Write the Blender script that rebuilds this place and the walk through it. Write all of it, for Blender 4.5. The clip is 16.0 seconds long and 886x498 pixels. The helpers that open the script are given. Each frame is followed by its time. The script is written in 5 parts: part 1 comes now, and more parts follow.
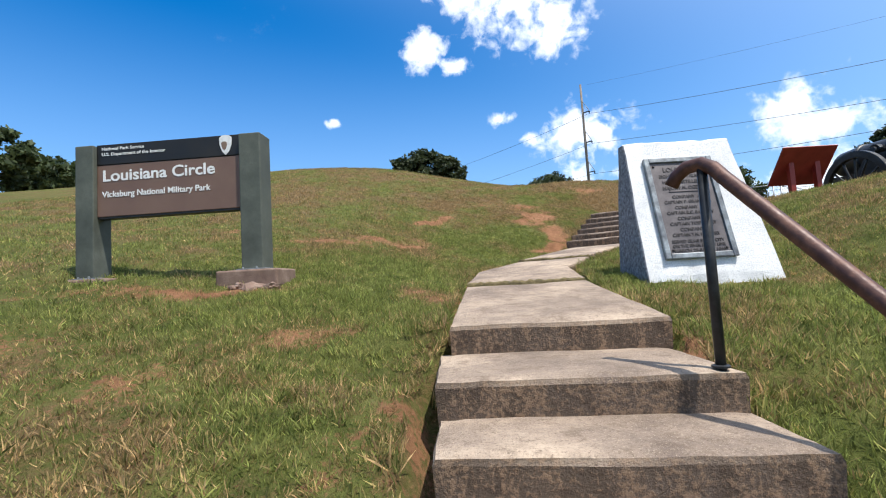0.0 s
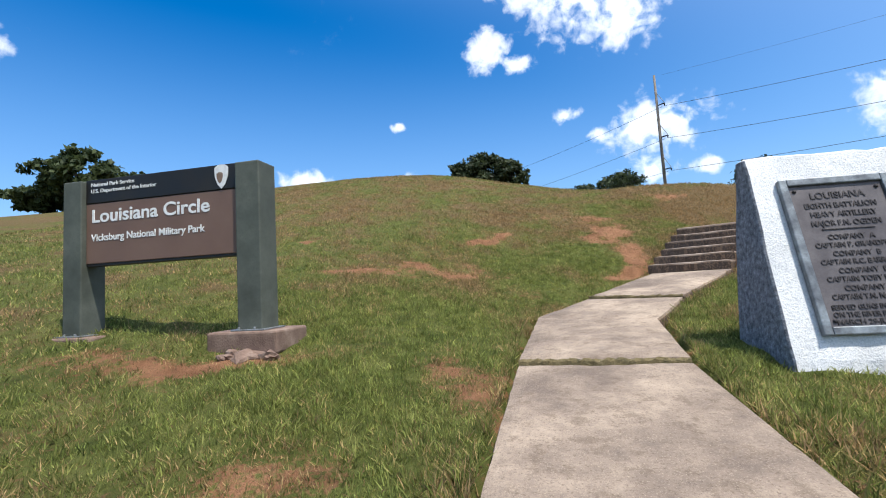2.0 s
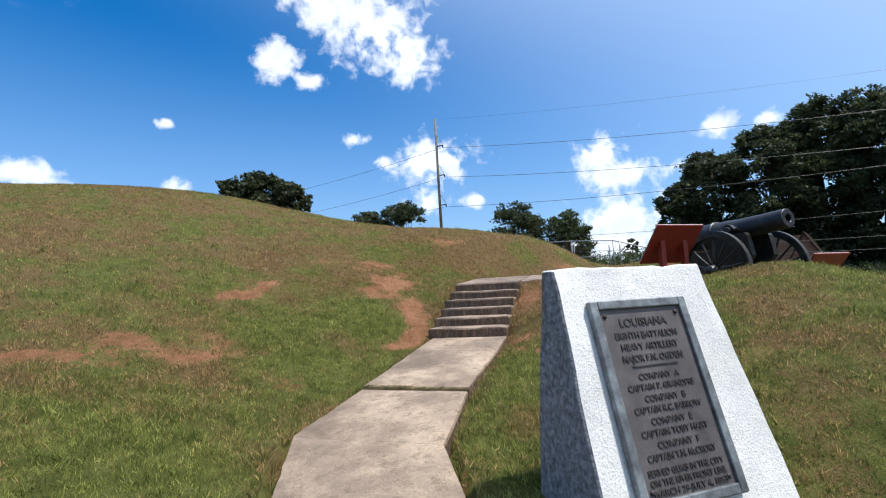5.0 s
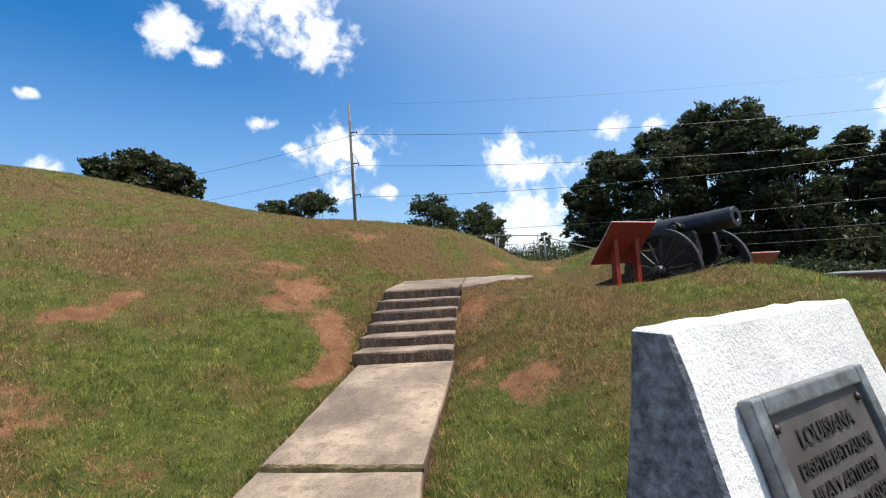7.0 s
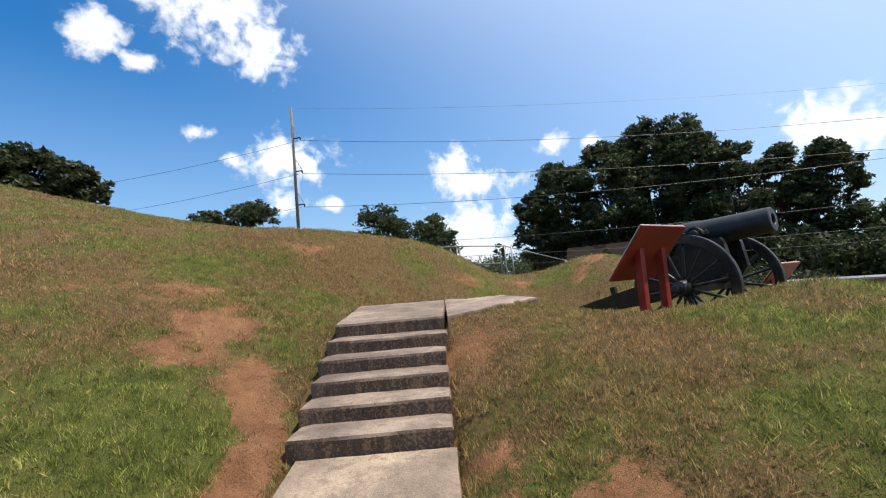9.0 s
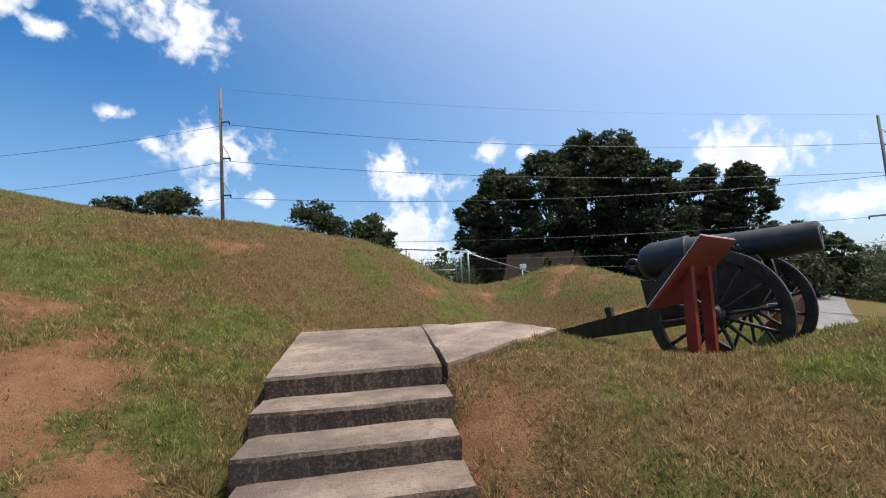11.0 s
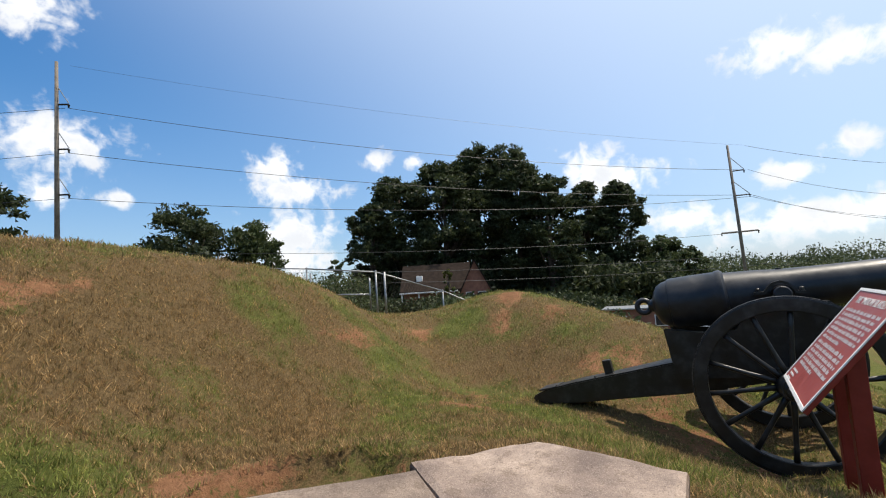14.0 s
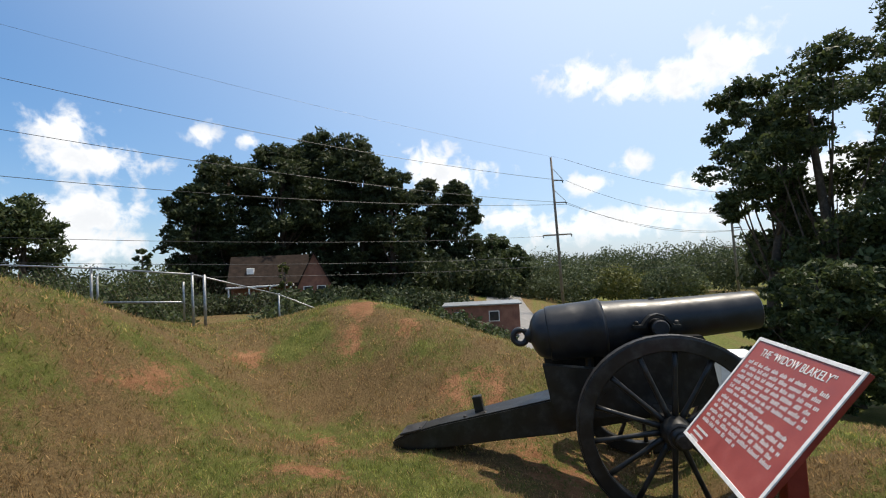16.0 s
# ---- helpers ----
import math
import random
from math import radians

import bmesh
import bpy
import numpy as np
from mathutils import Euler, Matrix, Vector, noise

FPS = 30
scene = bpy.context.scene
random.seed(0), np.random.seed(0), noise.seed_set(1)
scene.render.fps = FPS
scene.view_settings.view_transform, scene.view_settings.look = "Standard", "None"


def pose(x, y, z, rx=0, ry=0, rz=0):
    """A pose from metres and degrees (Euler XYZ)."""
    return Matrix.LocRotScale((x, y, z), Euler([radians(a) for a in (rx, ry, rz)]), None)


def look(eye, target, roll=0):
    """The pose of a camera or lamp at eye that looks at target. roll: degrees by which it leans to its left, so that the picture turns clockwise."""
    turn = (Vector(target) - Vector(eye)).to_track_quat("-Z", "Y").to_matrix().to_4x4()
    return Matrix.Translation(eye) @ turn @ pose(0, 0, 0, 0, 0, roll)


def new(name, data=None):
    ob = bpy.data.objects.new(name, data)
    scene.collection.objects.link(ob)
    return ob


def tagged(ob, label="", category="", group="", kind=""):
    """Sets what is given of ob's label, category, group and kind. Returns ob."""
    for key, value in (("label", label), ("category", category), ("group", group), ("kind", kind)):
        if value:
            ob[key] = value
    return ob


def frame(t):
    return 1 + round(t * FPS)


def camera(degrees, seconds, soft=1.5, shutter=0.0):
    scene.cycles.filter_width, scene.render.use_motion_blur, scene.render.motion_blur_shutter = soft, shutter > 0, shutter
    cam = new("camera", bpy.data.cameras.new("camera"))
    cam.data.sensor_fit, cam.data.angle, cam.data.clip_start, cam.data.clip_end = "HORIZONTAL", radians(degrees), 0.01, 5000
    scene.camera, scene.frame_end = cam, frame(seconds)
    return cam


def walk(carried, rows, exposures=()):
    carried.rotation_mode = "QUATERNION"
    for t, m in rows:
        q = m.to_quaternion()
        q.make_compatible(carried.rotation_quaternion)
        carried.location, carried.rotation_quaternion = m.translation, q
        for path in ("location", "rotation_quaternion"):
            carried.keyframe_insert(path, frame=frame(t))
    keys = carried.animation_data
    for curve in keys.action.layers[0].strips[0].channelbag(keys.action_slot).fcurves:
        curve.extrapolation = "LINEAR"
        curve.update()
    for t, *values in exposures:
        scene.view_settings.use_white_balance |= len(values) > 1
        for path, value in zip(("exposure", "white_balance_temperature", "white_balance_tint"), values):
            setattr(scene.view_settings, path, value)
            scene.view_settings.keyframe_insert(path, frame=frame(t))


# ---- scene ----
cam = camera(87.7, 16.0, soft=1.1)
PATH = [
    (0, (0.128, -0.723, 1.346), (0.135, 1.273, 1.486), -3.3),
    (0.5, (0.234, -0.356, 1.419), (0.141, 1.637, 1.548), -3.7),
    (1, (0.267, -0.038, 1.505), (0.045, 1.947, 1.618), -4.1),
    (1.5, (0.296, 0.267, 1.731), (0.051, 2.247, 1.864), -4),
    (2, (0.34, 0.512, 1.908), (0.07, 2.487, 2.066), -3.2),
    (2.5, (0.343, 0.752, 2.044), (0.072, 2.727, 2.208), -3.8),
    (3, (0.458, 0.971, 2.204), (0.363, 2.961, 2.383), -3.8),
    (3.5, (0.549, 1.148, 2.337), (0.663, 3.137, 2.512), -3.4),
    (4, (0.561, 1.382, 2.463), (0.869, 3.351, 2.633), -3.4),
    (4.5, (0.621, 1.614, 2.564), (1.129, 3.539, 2.753), -3.2),
    (4.7, (0.633, 1.699, 2.591), (1.201, 3.608, 2.786), -3.1),
    (6.8, (0.938, 3.273, 2.953), (1.883, 5.031, 3.099), -3.3),
    (7, (0.994, 3.494, 2.947), (1.977, 5.23, 3.085), -3.6),
    (7.5, (1.238, 4.027, 3.014), (2.273, 5.734, 3.13), -3.6),
    (8, (1.324, 4.553, 3.08), (2.352, 6.263, 3.208), -4),
    (8.5, (1.529, 5.088, 3.119), (2.647, 6.74, 3.263), -4),
    (8.7, (1.655, 5.328, 3.13), (2.801, 6.957, 3.3), -4.4),
    (10.8, (2.445, 7.426, 3.387), (3.799, 8.889, 3.542), -3),
    (11, (2.585, 7.616, 3.413), (3.977, 9.042, 3.58), -2.9),
    (11.5, (2.822, 8.098, 3.476), (4.262, 9.471, 3.668), -2.3),
    (12, (3.038, 8.579, 3.532), (4.555, 9.866, 3.741), -2.5),
    (12.5, (3.284, 9.014, 3.618), (4.864, 10.222, 3.824), -2.8),
    (13, (3.44, 9.431, 3.729), (5.071, 10.575, 3.902), -2.7),
    (13.5, (3.649, 9.73, 3.879), (5.33, 10.803, 4.039), -3.1),
    (14, (3.874, 9.982, 4.023), (5.568, 11.029, 4.199), -3.8),
    (14.5, (4.162, 10.191, 4.142), (5.931, 11.109, 4.302), -4.1),
    (15, (4.417, 10.353, 4.257), (6.263, 11.108, 4.402), -3.2),
    (15.5, (4.611, 10.573, 4.39), (6.51, 11.191, 4.506), -2.9),
    (16, (4.891, 10.675, 4.444), (6.845, 11.095, 4.54), -3.1),
]
EXPOSURES = [(0.0, 0.38, 6100, 10), (1.5, 0.32, 6000, 10), (3.5, 0.15, 5950, 10), (7.0, 0.2, 6450, 10), (8.5, 0.2, 6550, 10), (11.0, 0.06, 6500, 10), (16.0, 0.07, 6800, 10)]
SKY_STRENGTH, SKY_VALUE = 0.1, 1.45
walk(cam, [(t, look(eye, target, roll)) for t, eye, target, roll in PATH], EXPOSURES)

# ---- light ----
SUN_AZ, SUN_EL = radians(130), radians(66)          # clockwise from +y, and height
sun_way = Vector((math.sin(SUN_AZ) * math.cos(SUN_EL), math.cos(SUN_AZ) * math.cos(SUN_EL), math.sin(SUN_EL)))
sun = new("sun", bpy.data.lights.new("sun", "SUN"))
sun.data.energy, sun.data.angle, sun.data.color = 5.0, radians(0.55), (1.0, 0.92, 0.8)
sun.matrix_world = look(sun_way * 60, (0, 0, 0))

# cumulus clouds: azimuth, height, half width, half height, in degrees
CLOUDS = [(10.8, 31.0, 8.0, 4.6), (15.5, 28.6, 4.4, 3.8), (5.0, 34.0, 6.0, 3.6), (-0.8, 27.4, 3.6, 2.4), (2.8, 25.6, 2.4, 1.4), (-12.4, 19.5, 1.0, 0.6), (8.2, 19.1, 1.7, 0.9), (12.0, 16.4, 1.3, 1.0),
          (18.1, 16.6, 5.4, 3.1), (17.0, 11.6, 2.7, 1.9), (23.1, 11.3, 1.5, 1.0), (38.6, 15.2, 3.6, 2.9), (40.6, 13.0, 5.4, 2.2), (40.2, 8.0, 5.8, 2.9), (39.0, 4.4, 6.4, 2.4), (-23.5, 13.0, 3.8, 1.8), (-11.5, 13.0, 1.5, 1.6),
          (50.6, 16.2, 1.7, 1.2), (55.5, 16.0, 1.5, 1.0), (76.6, 13.0, 4.0, 3.0), (79.6, 11.6, 6.2, 2.4), (87.0, 5.8, 5.0, 2.0), (106.6, 19.4, 5.4, 2.8), (110.8, 20.6, 5.0, 3.2), (96.4, 21.2, 4.6, 2.3), (101.0, 19.4, 4.2, 1.9),
          (100.9, 11.2, 2.0, 1.2), (95.9, 9.4, 3.0, 1.4), (107.3, 8.0, 4.0, 1.7), (99.0, 4.6, 14.0, 2.2), (118.0, 7.0, 8.0, 3.4), (-60, 24, 7, 4), (150, 24, 9, 4), (-120, 26, 10, 5)]
world = bpy.data.worlds.new("sky")
scene.world = world
world.use_nodes = True


class Nodes:
    """A small help to wire nodes."""

    def __init__(self, tree):
        self.tree = tree

    def add(self, kind, **sockets):
        return self.wire(self.tree.nodes.new(kind), **sockets)

    def wire(self, n, **sockets):
        for k, v in sockets.items():
            s = n.inputs[int(k[1:])] if k[0] == "i" and k[1:].isdigit() else n.inputs[k.replace("_", " ")]
            if isinstance(v, bpy.types.NodeSocket):
                self.tree.links.new(v, s)
            else:
                s.default_value = v
        return n

    def math(self, op, a, b=0.0, c=0.0, clamp=False):
        n = self.tree.nodes.new("ShaderNodeMath")
        n.operation, n.use_clamp = op, clamp
        return self.wire(n, i0=a, i1=b, i2=c).outputs[0]

    def mix(self, f, a, b):
        n = self.tree.nodes.new("ShaderNodeMix")
        n.data_type = "RGBA"
        return self.wire(n, i0=f, i6=a, i7=b).outputs[2]

    def noise(self, vec, scale, detail=4.0, rough=0.55, warp=0.0):
        return self.add("ShaderNodeTexNoise", Vector=vec, Scale=scale, Detail=detail, Roughness=rough, Distortion=warp).outputs["Fac"]

    def ramp(self, f, *stops):
        n = self.add("ShaderNodeValToRGB", i0=f)
        r = n.color_ramp
        while len(r.elements) < len(stops):
            r.elements.new(0.5)
        for e, (p, c) in zip(r.elements, stops):
            e.position, e.color = p, (*c, 1)
        return n.outputs[0]

    def step(self, f, lo, hi, a=0.0, b=1.0):
        n = self.tree.nodes.new("ShaderNodeMapRange")
        n.interpolation_type = "SMOOTHSTEP"
        return self.wire(n, i0=f, i1=lo, i2=hi, i3=a, i4=b).outputs[0]

    def attribute(self, name):
        n = self.tree.nodes.new("ShaderNodeAttribute")
        n.attribute_name = name
        return n.outputs["Fac"]


w = Nodes(world.node_tree)
world.node_tree.nodes.clear()
sky = w.add("ShaderNodeTexSky")
sky.sky_type, sky.sun_disc, sky.sun_elevation, sky.sun_rotation = "NISHITA", False, SUN_EL, SUN_AZ
sky.air_density, sky.dust_density, sky.ozone_density = 1.0, 1.2, 3.5
way = w.add("ShaderNodeTexCoord").outputs["Generated"]
xyz = w.add("ShaderNodeSeparateXYZ", i0=way)
az = w.math("MULTIPLY", w.math("ARCTAN2", xyz.outputs[0], xyz.outputs[1]), 57.2958)
el = w.math("MULTIPLY", w.math("ARCSINE", xyz.outputs[2]), 57.2958)
cover = None
for a, e, hw, hh in CLOUDS:
    u = w.math("DIVIDE", w.math("SUBTRACT", az, a), hw)
    v = w.math("DIVIDE", w.math("SUBTRACT", el, e), hh)
    d = w.math("SUBTRACT", 1.0, w.math("SQRT", w.math("ADD", w.math("MULTIPLY", u, u), w.math("MULTIPLY", v, v))))
    cover = d if cover is None else w.math("MAXIMUM", cover, d)
big = w.noise(way, 13.0, 9.0, 0.62, 0.35)
fine = w.noise(way, 34.0, 6.0, 0.5, 0.4)
lumps = w.math("SUBTRACT", w.math("ADD", w.math("MULTIPLY", big, 0.55), w.math("MULTIPLY", fine, 0.45)), 0.5)
body = w.math("ADD", w.math("MULTIPLY", w.math("MAXIMUM", cover, -1.0), 1.25), w.math("ADD", w.math("MULTIPLY", lumps, 5.6), 0.0))
haze = w.step(el, -2.0, 34.0, 1.0, 0.0)
mask = w.math("MULTIPLY", w.step(body, -0.1, 1.0), 0.97)
shade = w.step(w.math("ADD", big, w.math("MULTIPLY", fine, 0.4)), 0.5, 0.95)
puff = w.mix(shade, (11.8, 11.9, 12.0, 1), (8.6, 9.0, 9.6, 1))
blue = w.add("ShaderNodeHueSaturation", Saturation=1.48, Value=SKY_VALUE, Color=sky.outputs[0]).outputs[0]
sunward = w.add("ShaderNodeVectorMath", i0=way, i1=tuple(sun_way))
sunward.operation = "DOT_PRODUCT"
glare = w.math("MULTIPLY", w.step(sunward.outputs["Value"], 0.12, 0.95), 0.8)
pale = w.mix(w.math("MULTIPLY", haze, 0.5), blue, (4.9, 6.7, 9.4, 1))
pale = w.mix(glare, pale, (8.6, 10.0, 11.9, 1))
wisps = w.math("MULTIPLY", w.step(w.noise(way, 4.5, 7.0, 0.7, 0.6), 0.62, 0.85), 0.14)
seen_sky = w.mix(mask, w.mix(wisps, pale, (9, 9.3, 9.8, 1)), puff)
back = w.add("ShaderNodeBackground", Color=seen_sky, Strength=SKY_STRENGTH)
w.add("ShaderNodeOutputWorld", Surface=back.outputs[0])

# ---- materials ----


def material(name, rough=0.6, metal=0.0, spec=0.4):
    m = bpy.data.materials.new(name)
    m.use_nodes = True
    n = Nodes(m.node_tree)
    b = m.node_tree.nodes["Principled BSDF"]
    b.inputs["Roughness"].default_value, b.inputs["Metallic"].default_value = rough, metal
    b.inputs["Specular IOR Level"].default_value = spec
    return m, n, b


def link(n, a, b):
    n.tree.links.new(a, b)


def bump(n, b, height, strength=0.4, distance=0.01):
    link(n, n.add("ShaderNodeBump", Strength=strength, Distance=distance, Height=height).outputs[0], b.inputs["Normal"])


def worn(name, base, dark, light, scale=6.0, rough=0.6, metal=0.0, relief=0.3, depth=0.006, spec=0.4, grain=60.0):
    """A surface with two scales of variation round a base colour."""
    m, n, b = material(name, rough, metal, spec)
    p = n.add("ShaderNodeTexCoord").outputs["Object"]
    coarse, small = n.noise(p, scale, 5.0, 0.6), n.noise(p, grain, 3.0, 0.6)
    c = n.ramp(coarse, (0.3, dark), (0.5, base), (0.72, light))
    c = n.mix(n.math("MULTIPLY", n.step(small, 0.45, 0.75), 0.35), c, (*dark, 1))
    link(n, c, b.inputs["Base Color"])
    link(n, n.step(coarse, 0.2, 0.8, max(0.05, rough - 0.12), min(1, rough + 0.12)), b.inputs["Roughness"])
    bump(n, b, n.math("ADD", n.math("MULTIPLY", coarse, 0.6), n.math("MULTIPLY", small, 0.4)), relief, depth)
    return m


def concrete_material(name, tone, warm=1.0):
    m, n, b = material(name, 0.9, 0, 0.2)
    p = n.add("ShaderNodeNewGeometry").outputs["Position"]
    coarse, mid, grit = n.noise(p, 1.5, 7.0, 0.66), n.noise(p, 8.0, 6.0, 0.7), n.noise(p, 130.0, 3.0, 0.7)
    pebble, fleck = n.noise(p, 42.0, 4.0, 0.72), n.noise(p, 75.0, 3.0, 0.65)
    shade = lambda r, g, bl: (r * tone, g * tone * 0.97, bl * tone / warm)
    c = n.ramp(n.math("ADD", n.math("MULTIPLY", coarse, 0.75), n.math("MULTIPLY", mid, 0.25)), (0.39, shade(0.17, 0.132, 0.107)), (0.5, shade(0.29, 0.228, 0.178)), (0.61, shade(0.47, 0.375, 0.285)))
    c = n.mix(n.math("MULTIPLY", n.step(mid, 0.5, 0.64), 0.6), c, (*shade(0.13, 0.095, 0.07), 1))
    c = n.mix(n.math("MULTIPLY", n.step(fleck, 0.54, 0.66), 0.5), c, (*shade(0.1, 0.072, 0.052), 1))
    c = n.mix(n.math("MULTIPLY", n.step(grit, 0.54, 0.68), 0.5), c, (*shade(0.5, 0.41, 0.31), 1))
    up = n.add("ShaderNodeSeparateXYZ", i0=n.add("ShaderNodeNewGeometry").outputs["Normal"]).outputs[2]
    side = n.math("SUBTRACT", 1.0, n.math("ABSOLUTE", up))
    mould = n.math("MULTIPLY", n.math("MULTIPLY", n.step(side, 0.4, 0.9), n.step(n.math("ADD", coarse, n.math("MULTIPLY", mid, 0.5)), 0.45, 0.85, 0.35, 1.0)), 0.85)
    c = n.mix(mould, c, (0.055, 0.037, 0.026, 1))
    streak = n.noise(n.add("ShaderNodeMapping", Vector=p, Scale=(7.0, 7.0, 0.8)).outputs[0], 2.0, 4.0, 0.65)
    c = n.mix(n.math("MULTIPLY", n.math("MULTIPLY", side, n.step(n.math("ADD", pebble, n.math("MULTIPLY", streak, 0.6)), 0.76, 0.94)), 0.75), c, (0.3, 0.195, 0.12, 1))
    link(n, c, b.inputs["Base Color"])
    bump(n, b, n.math("ADD", n.math("MULTIPLY", mid, 0.4), n.math("ADD", n.math("MULTIPLY", grit, 0.3), n.math("MULTIPLY", pebble, 0.7))), 1.0, 0.016)
    return m


def ground_colour(n, p):
    """Mown grass, straw and red clay, by two attributes that lie on the mesh."""
    bare, dry = n.attribute("bare"), n.attribute("dry")
    a, f = n.noise(p, 3.2, 6.0, 0.7), n.noise(p, 30.0, 5.0, 0.68)
    green = n.ramp(a, (0.3, (0.066, 0.082, 0.018)), (0.5, (0.122, 0.134, 0.033)), (0.72, (0.185, 0.186, 0.055)))
    straw = n.ramp(f, (0.3, (0.09, 0.058, 0.027)), (0.7, (0.26, 0.174, 0.08)))
    clay = n.ramp(a, (0.3, (0.21, 0.095, 0.045)), (0.7, (0.42, 0.215, 0.112)))
    return n, green, straw, clay, bare, dry, a, f


def turf_material():
    m, n, b = material("turf", 0.95, 0, 0.1)
    p = n.add("ShaderNodeNewGeometry").outputs["Position"]
    n, green, straw, clay, bare, dry, a, f = ground_colour(n, p)
    mid = n.noise(p, 9.0, 5.0, 0.7)
    rag = n.math("ADD", n.math("SUBTRACT", f, 0.5), n.math("MULTIPLY", n.math("SUBTRACT", mid, 0.5), 1.2))
    c = n.mix(n.step(n.math("ADD", dry, n.math("MULTIPLY", rag, 1.0)), 0.2, 0.8), green, straw)
    c = n.mix(n.step(n.math("ADD", bare, n.math("MULTIPLY", rag, 1.3)), 0.3, 0.7), c, clay)
    # dark thatch in ragged gaps; shade between blades is painted in with it
    c = n.mix(n.step(rag, 0.05, 0.5, 0.0, 0.7), c, (0.06, 0.044, 0.022, 1))
    c = n.add("ShaderNodeHueSaturation", Value=0.82, Color=c).outputs[0]
    link(n, c, b.inputs["Base Color"])
    g = n.noise(p, 90.0, 3.0, 0.7)
    bump(n, b, n.math("ADD", n.math("MULTIPLY", f, 0.6), n.math("MULTIPLY", g, 0.4)), 1.0, 0.06)
    return m


def blade_material():
    m, n, b = material("grass_blades", 0.75, 0, 0.2)
    p = n.add("ShaderNodeNewGeometry").outputs["Position"]
    n, green, straw, clay, bare, dry, a, f = ground_colour(n, p)
    one = n.add("ShaderNodeNewGeometry").outputs["Random Per Island"]
    tint = n.attribute("tint")
    patch = n.math("SUBTRACT", n.noise(p, 8.0, 6.0, 0.78), 0.5)
    ragged = n.math("ADD", n.math("MULTIPLY", n.math("SUBTRACT", one, 0.5), 0.8), n.math("ADD", n.math("MULTIPLY", n.math("SUBTRACT", tint, 0.5), 0.35), n.math("MULTIPLY", patch, 1.3)))
    c = n.mix(n.step(n.math("ADD", dry, ragged), 0.25, 0.75), green, straw)
    c = n.add("ShaderNodeHueSaturation", Value=n.math("MULTIPLY", n.step(one, 0, 1, 1.15, 2.1), n.math("MULTIPLY", n.step(n.math("FRACT", n.math("MULTIPLY", tint, 7.3)), 0.0, 1.0, 0.75, 1.6), n.step(patch, -0.2, 0.2, 0.65, 1.4))), Color=c).outputs[0]
    link(n, c, b.inputs["Base Color"])
    t = n.add("ShaderNodeBsdfTranslucent", Color=c)
    mixed = n.add("ShaderNodeMixShader", i0=0.45, i1=b.outputs[0], i2=t.outputs[0])
    link(n, mixed.outputs[0], m.node_tree.nodes["Material Output"].inputs[0])
    return m


def leaf_material(name, dark, mid, light):
    m, n, b = material(name, 0.6, 0, 0.3)
    one = n.add("ShaderNodeNewGeometry").outputs["Random Per Island"]
    p = n.add("ShaderNodeTexCoord").outputs["Object"]
    big = n.noise(p, 0.35, 3.0, 0.6)
    c = n.ramp(n.math("ADD", n.math("MULTIPLY", one, 0.55), n.math("MULTIPLY", big, 0.5)), (0.25, dark), (0.55, mid), (0.85, light))
    link(n, c, b.inputs["Base Color"])
    t = n.add("ShaderNodeBsdfTranslucent", Color=c)
    link(n, n.add("ShaderNodeMixShader", i0=0.35, i1=b.outputs[0], i2=t.outputs[0]).outputs[0], m.node_tree.nodes["Material Output"].inputs[0])
    return m


def white_stone_material():
    m, n, b = material("white_painted_stone", 0.85, 0, 0.25)
    p = n.add("ShaderNodeTexCoord").outputs["Object"]
    a, g, f = n.noise(p, 2.2, 6.0, 0.65), n.noise(p, 70.0, 3.0, 0.7), n.noise(p, 14.0, 5.0, 0.65)
    c = n.ramp(a, (0.3, (0.6, 0.59, 0.57)), (0.6, (0.76, 0.75, 0.73)))
    c = n.mix(n.math("MULTIPLY", n.step(g, 0.48, 0.66), 0.55), c, (0.4, 0.41, 0.42, 1))
    c = n.mix(n.math("MULTIPLY", n.step(f, 0.6, 0.78), 0.25), c, (0.4, 0.4, 0.4, 1))
    link(n, c, b.inputs["Base Color"])
    bump(n, b, n.math("ADD", n.math("MULTIPLY", g, 0.5), n.math("MULTIPLY", f, 0.5)), 0.7, 0.02)
    return m


RUSTY_WIRE = worn("rusty_fence_wire", (0.12, 0.09, 0.07), (0.07, 0.05, 0.04), (0.2, 0.17, 0.14), 20, 0.7, 0.4)
# speckled grey for the tablet's sides, with their shade put into the colour
SHADE_STONE = worn("shade_grey_stone", (0.2, 0.205, 0.22), (0.07, 0.072, 0.08), (0.36, 0.37, 0.39), 26, 0.9, relief=0.9, depth=0.02, grain=55)
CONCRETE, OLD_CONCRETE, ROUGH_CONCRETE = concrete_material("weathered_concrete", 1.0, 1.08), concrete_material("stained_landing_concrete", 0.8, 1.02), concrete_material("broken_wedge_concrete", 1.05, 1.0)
TURF, BLADES, WHITE_STONE = turf_material(), blade_material(), white_stone_material()
JOINT = worn("dry_joint_grass", (0.15, 0.115, 0.05), (0.06, 0.05, 0.02), (0.26, 0.2, 0.1), 14, 0.95, relief=1.0, depth=0.03, grain=90)
POST_GREEN = worn("grey_green_wood_stain", (0.078, 0.086, 0.068), (0.05, 0.055, 0.042), (0.11, 0.118, 0.095), 4, 0.7)
SIGN_BROWN = worn("brown_sign_panel", (0.155, 0.092, 0.066), (0.14, 0.082, 0.058), (0.17, 0.105, 0.076), 3, 0.5, relief=0.05)
SIGN_BLACK = worn("black_sign_band", (0.012, 0.011, 0.01), (0.009, 0.008, 0.007), (0.018, 0.016, 0.014), 3, 0.5, relief=0.05)
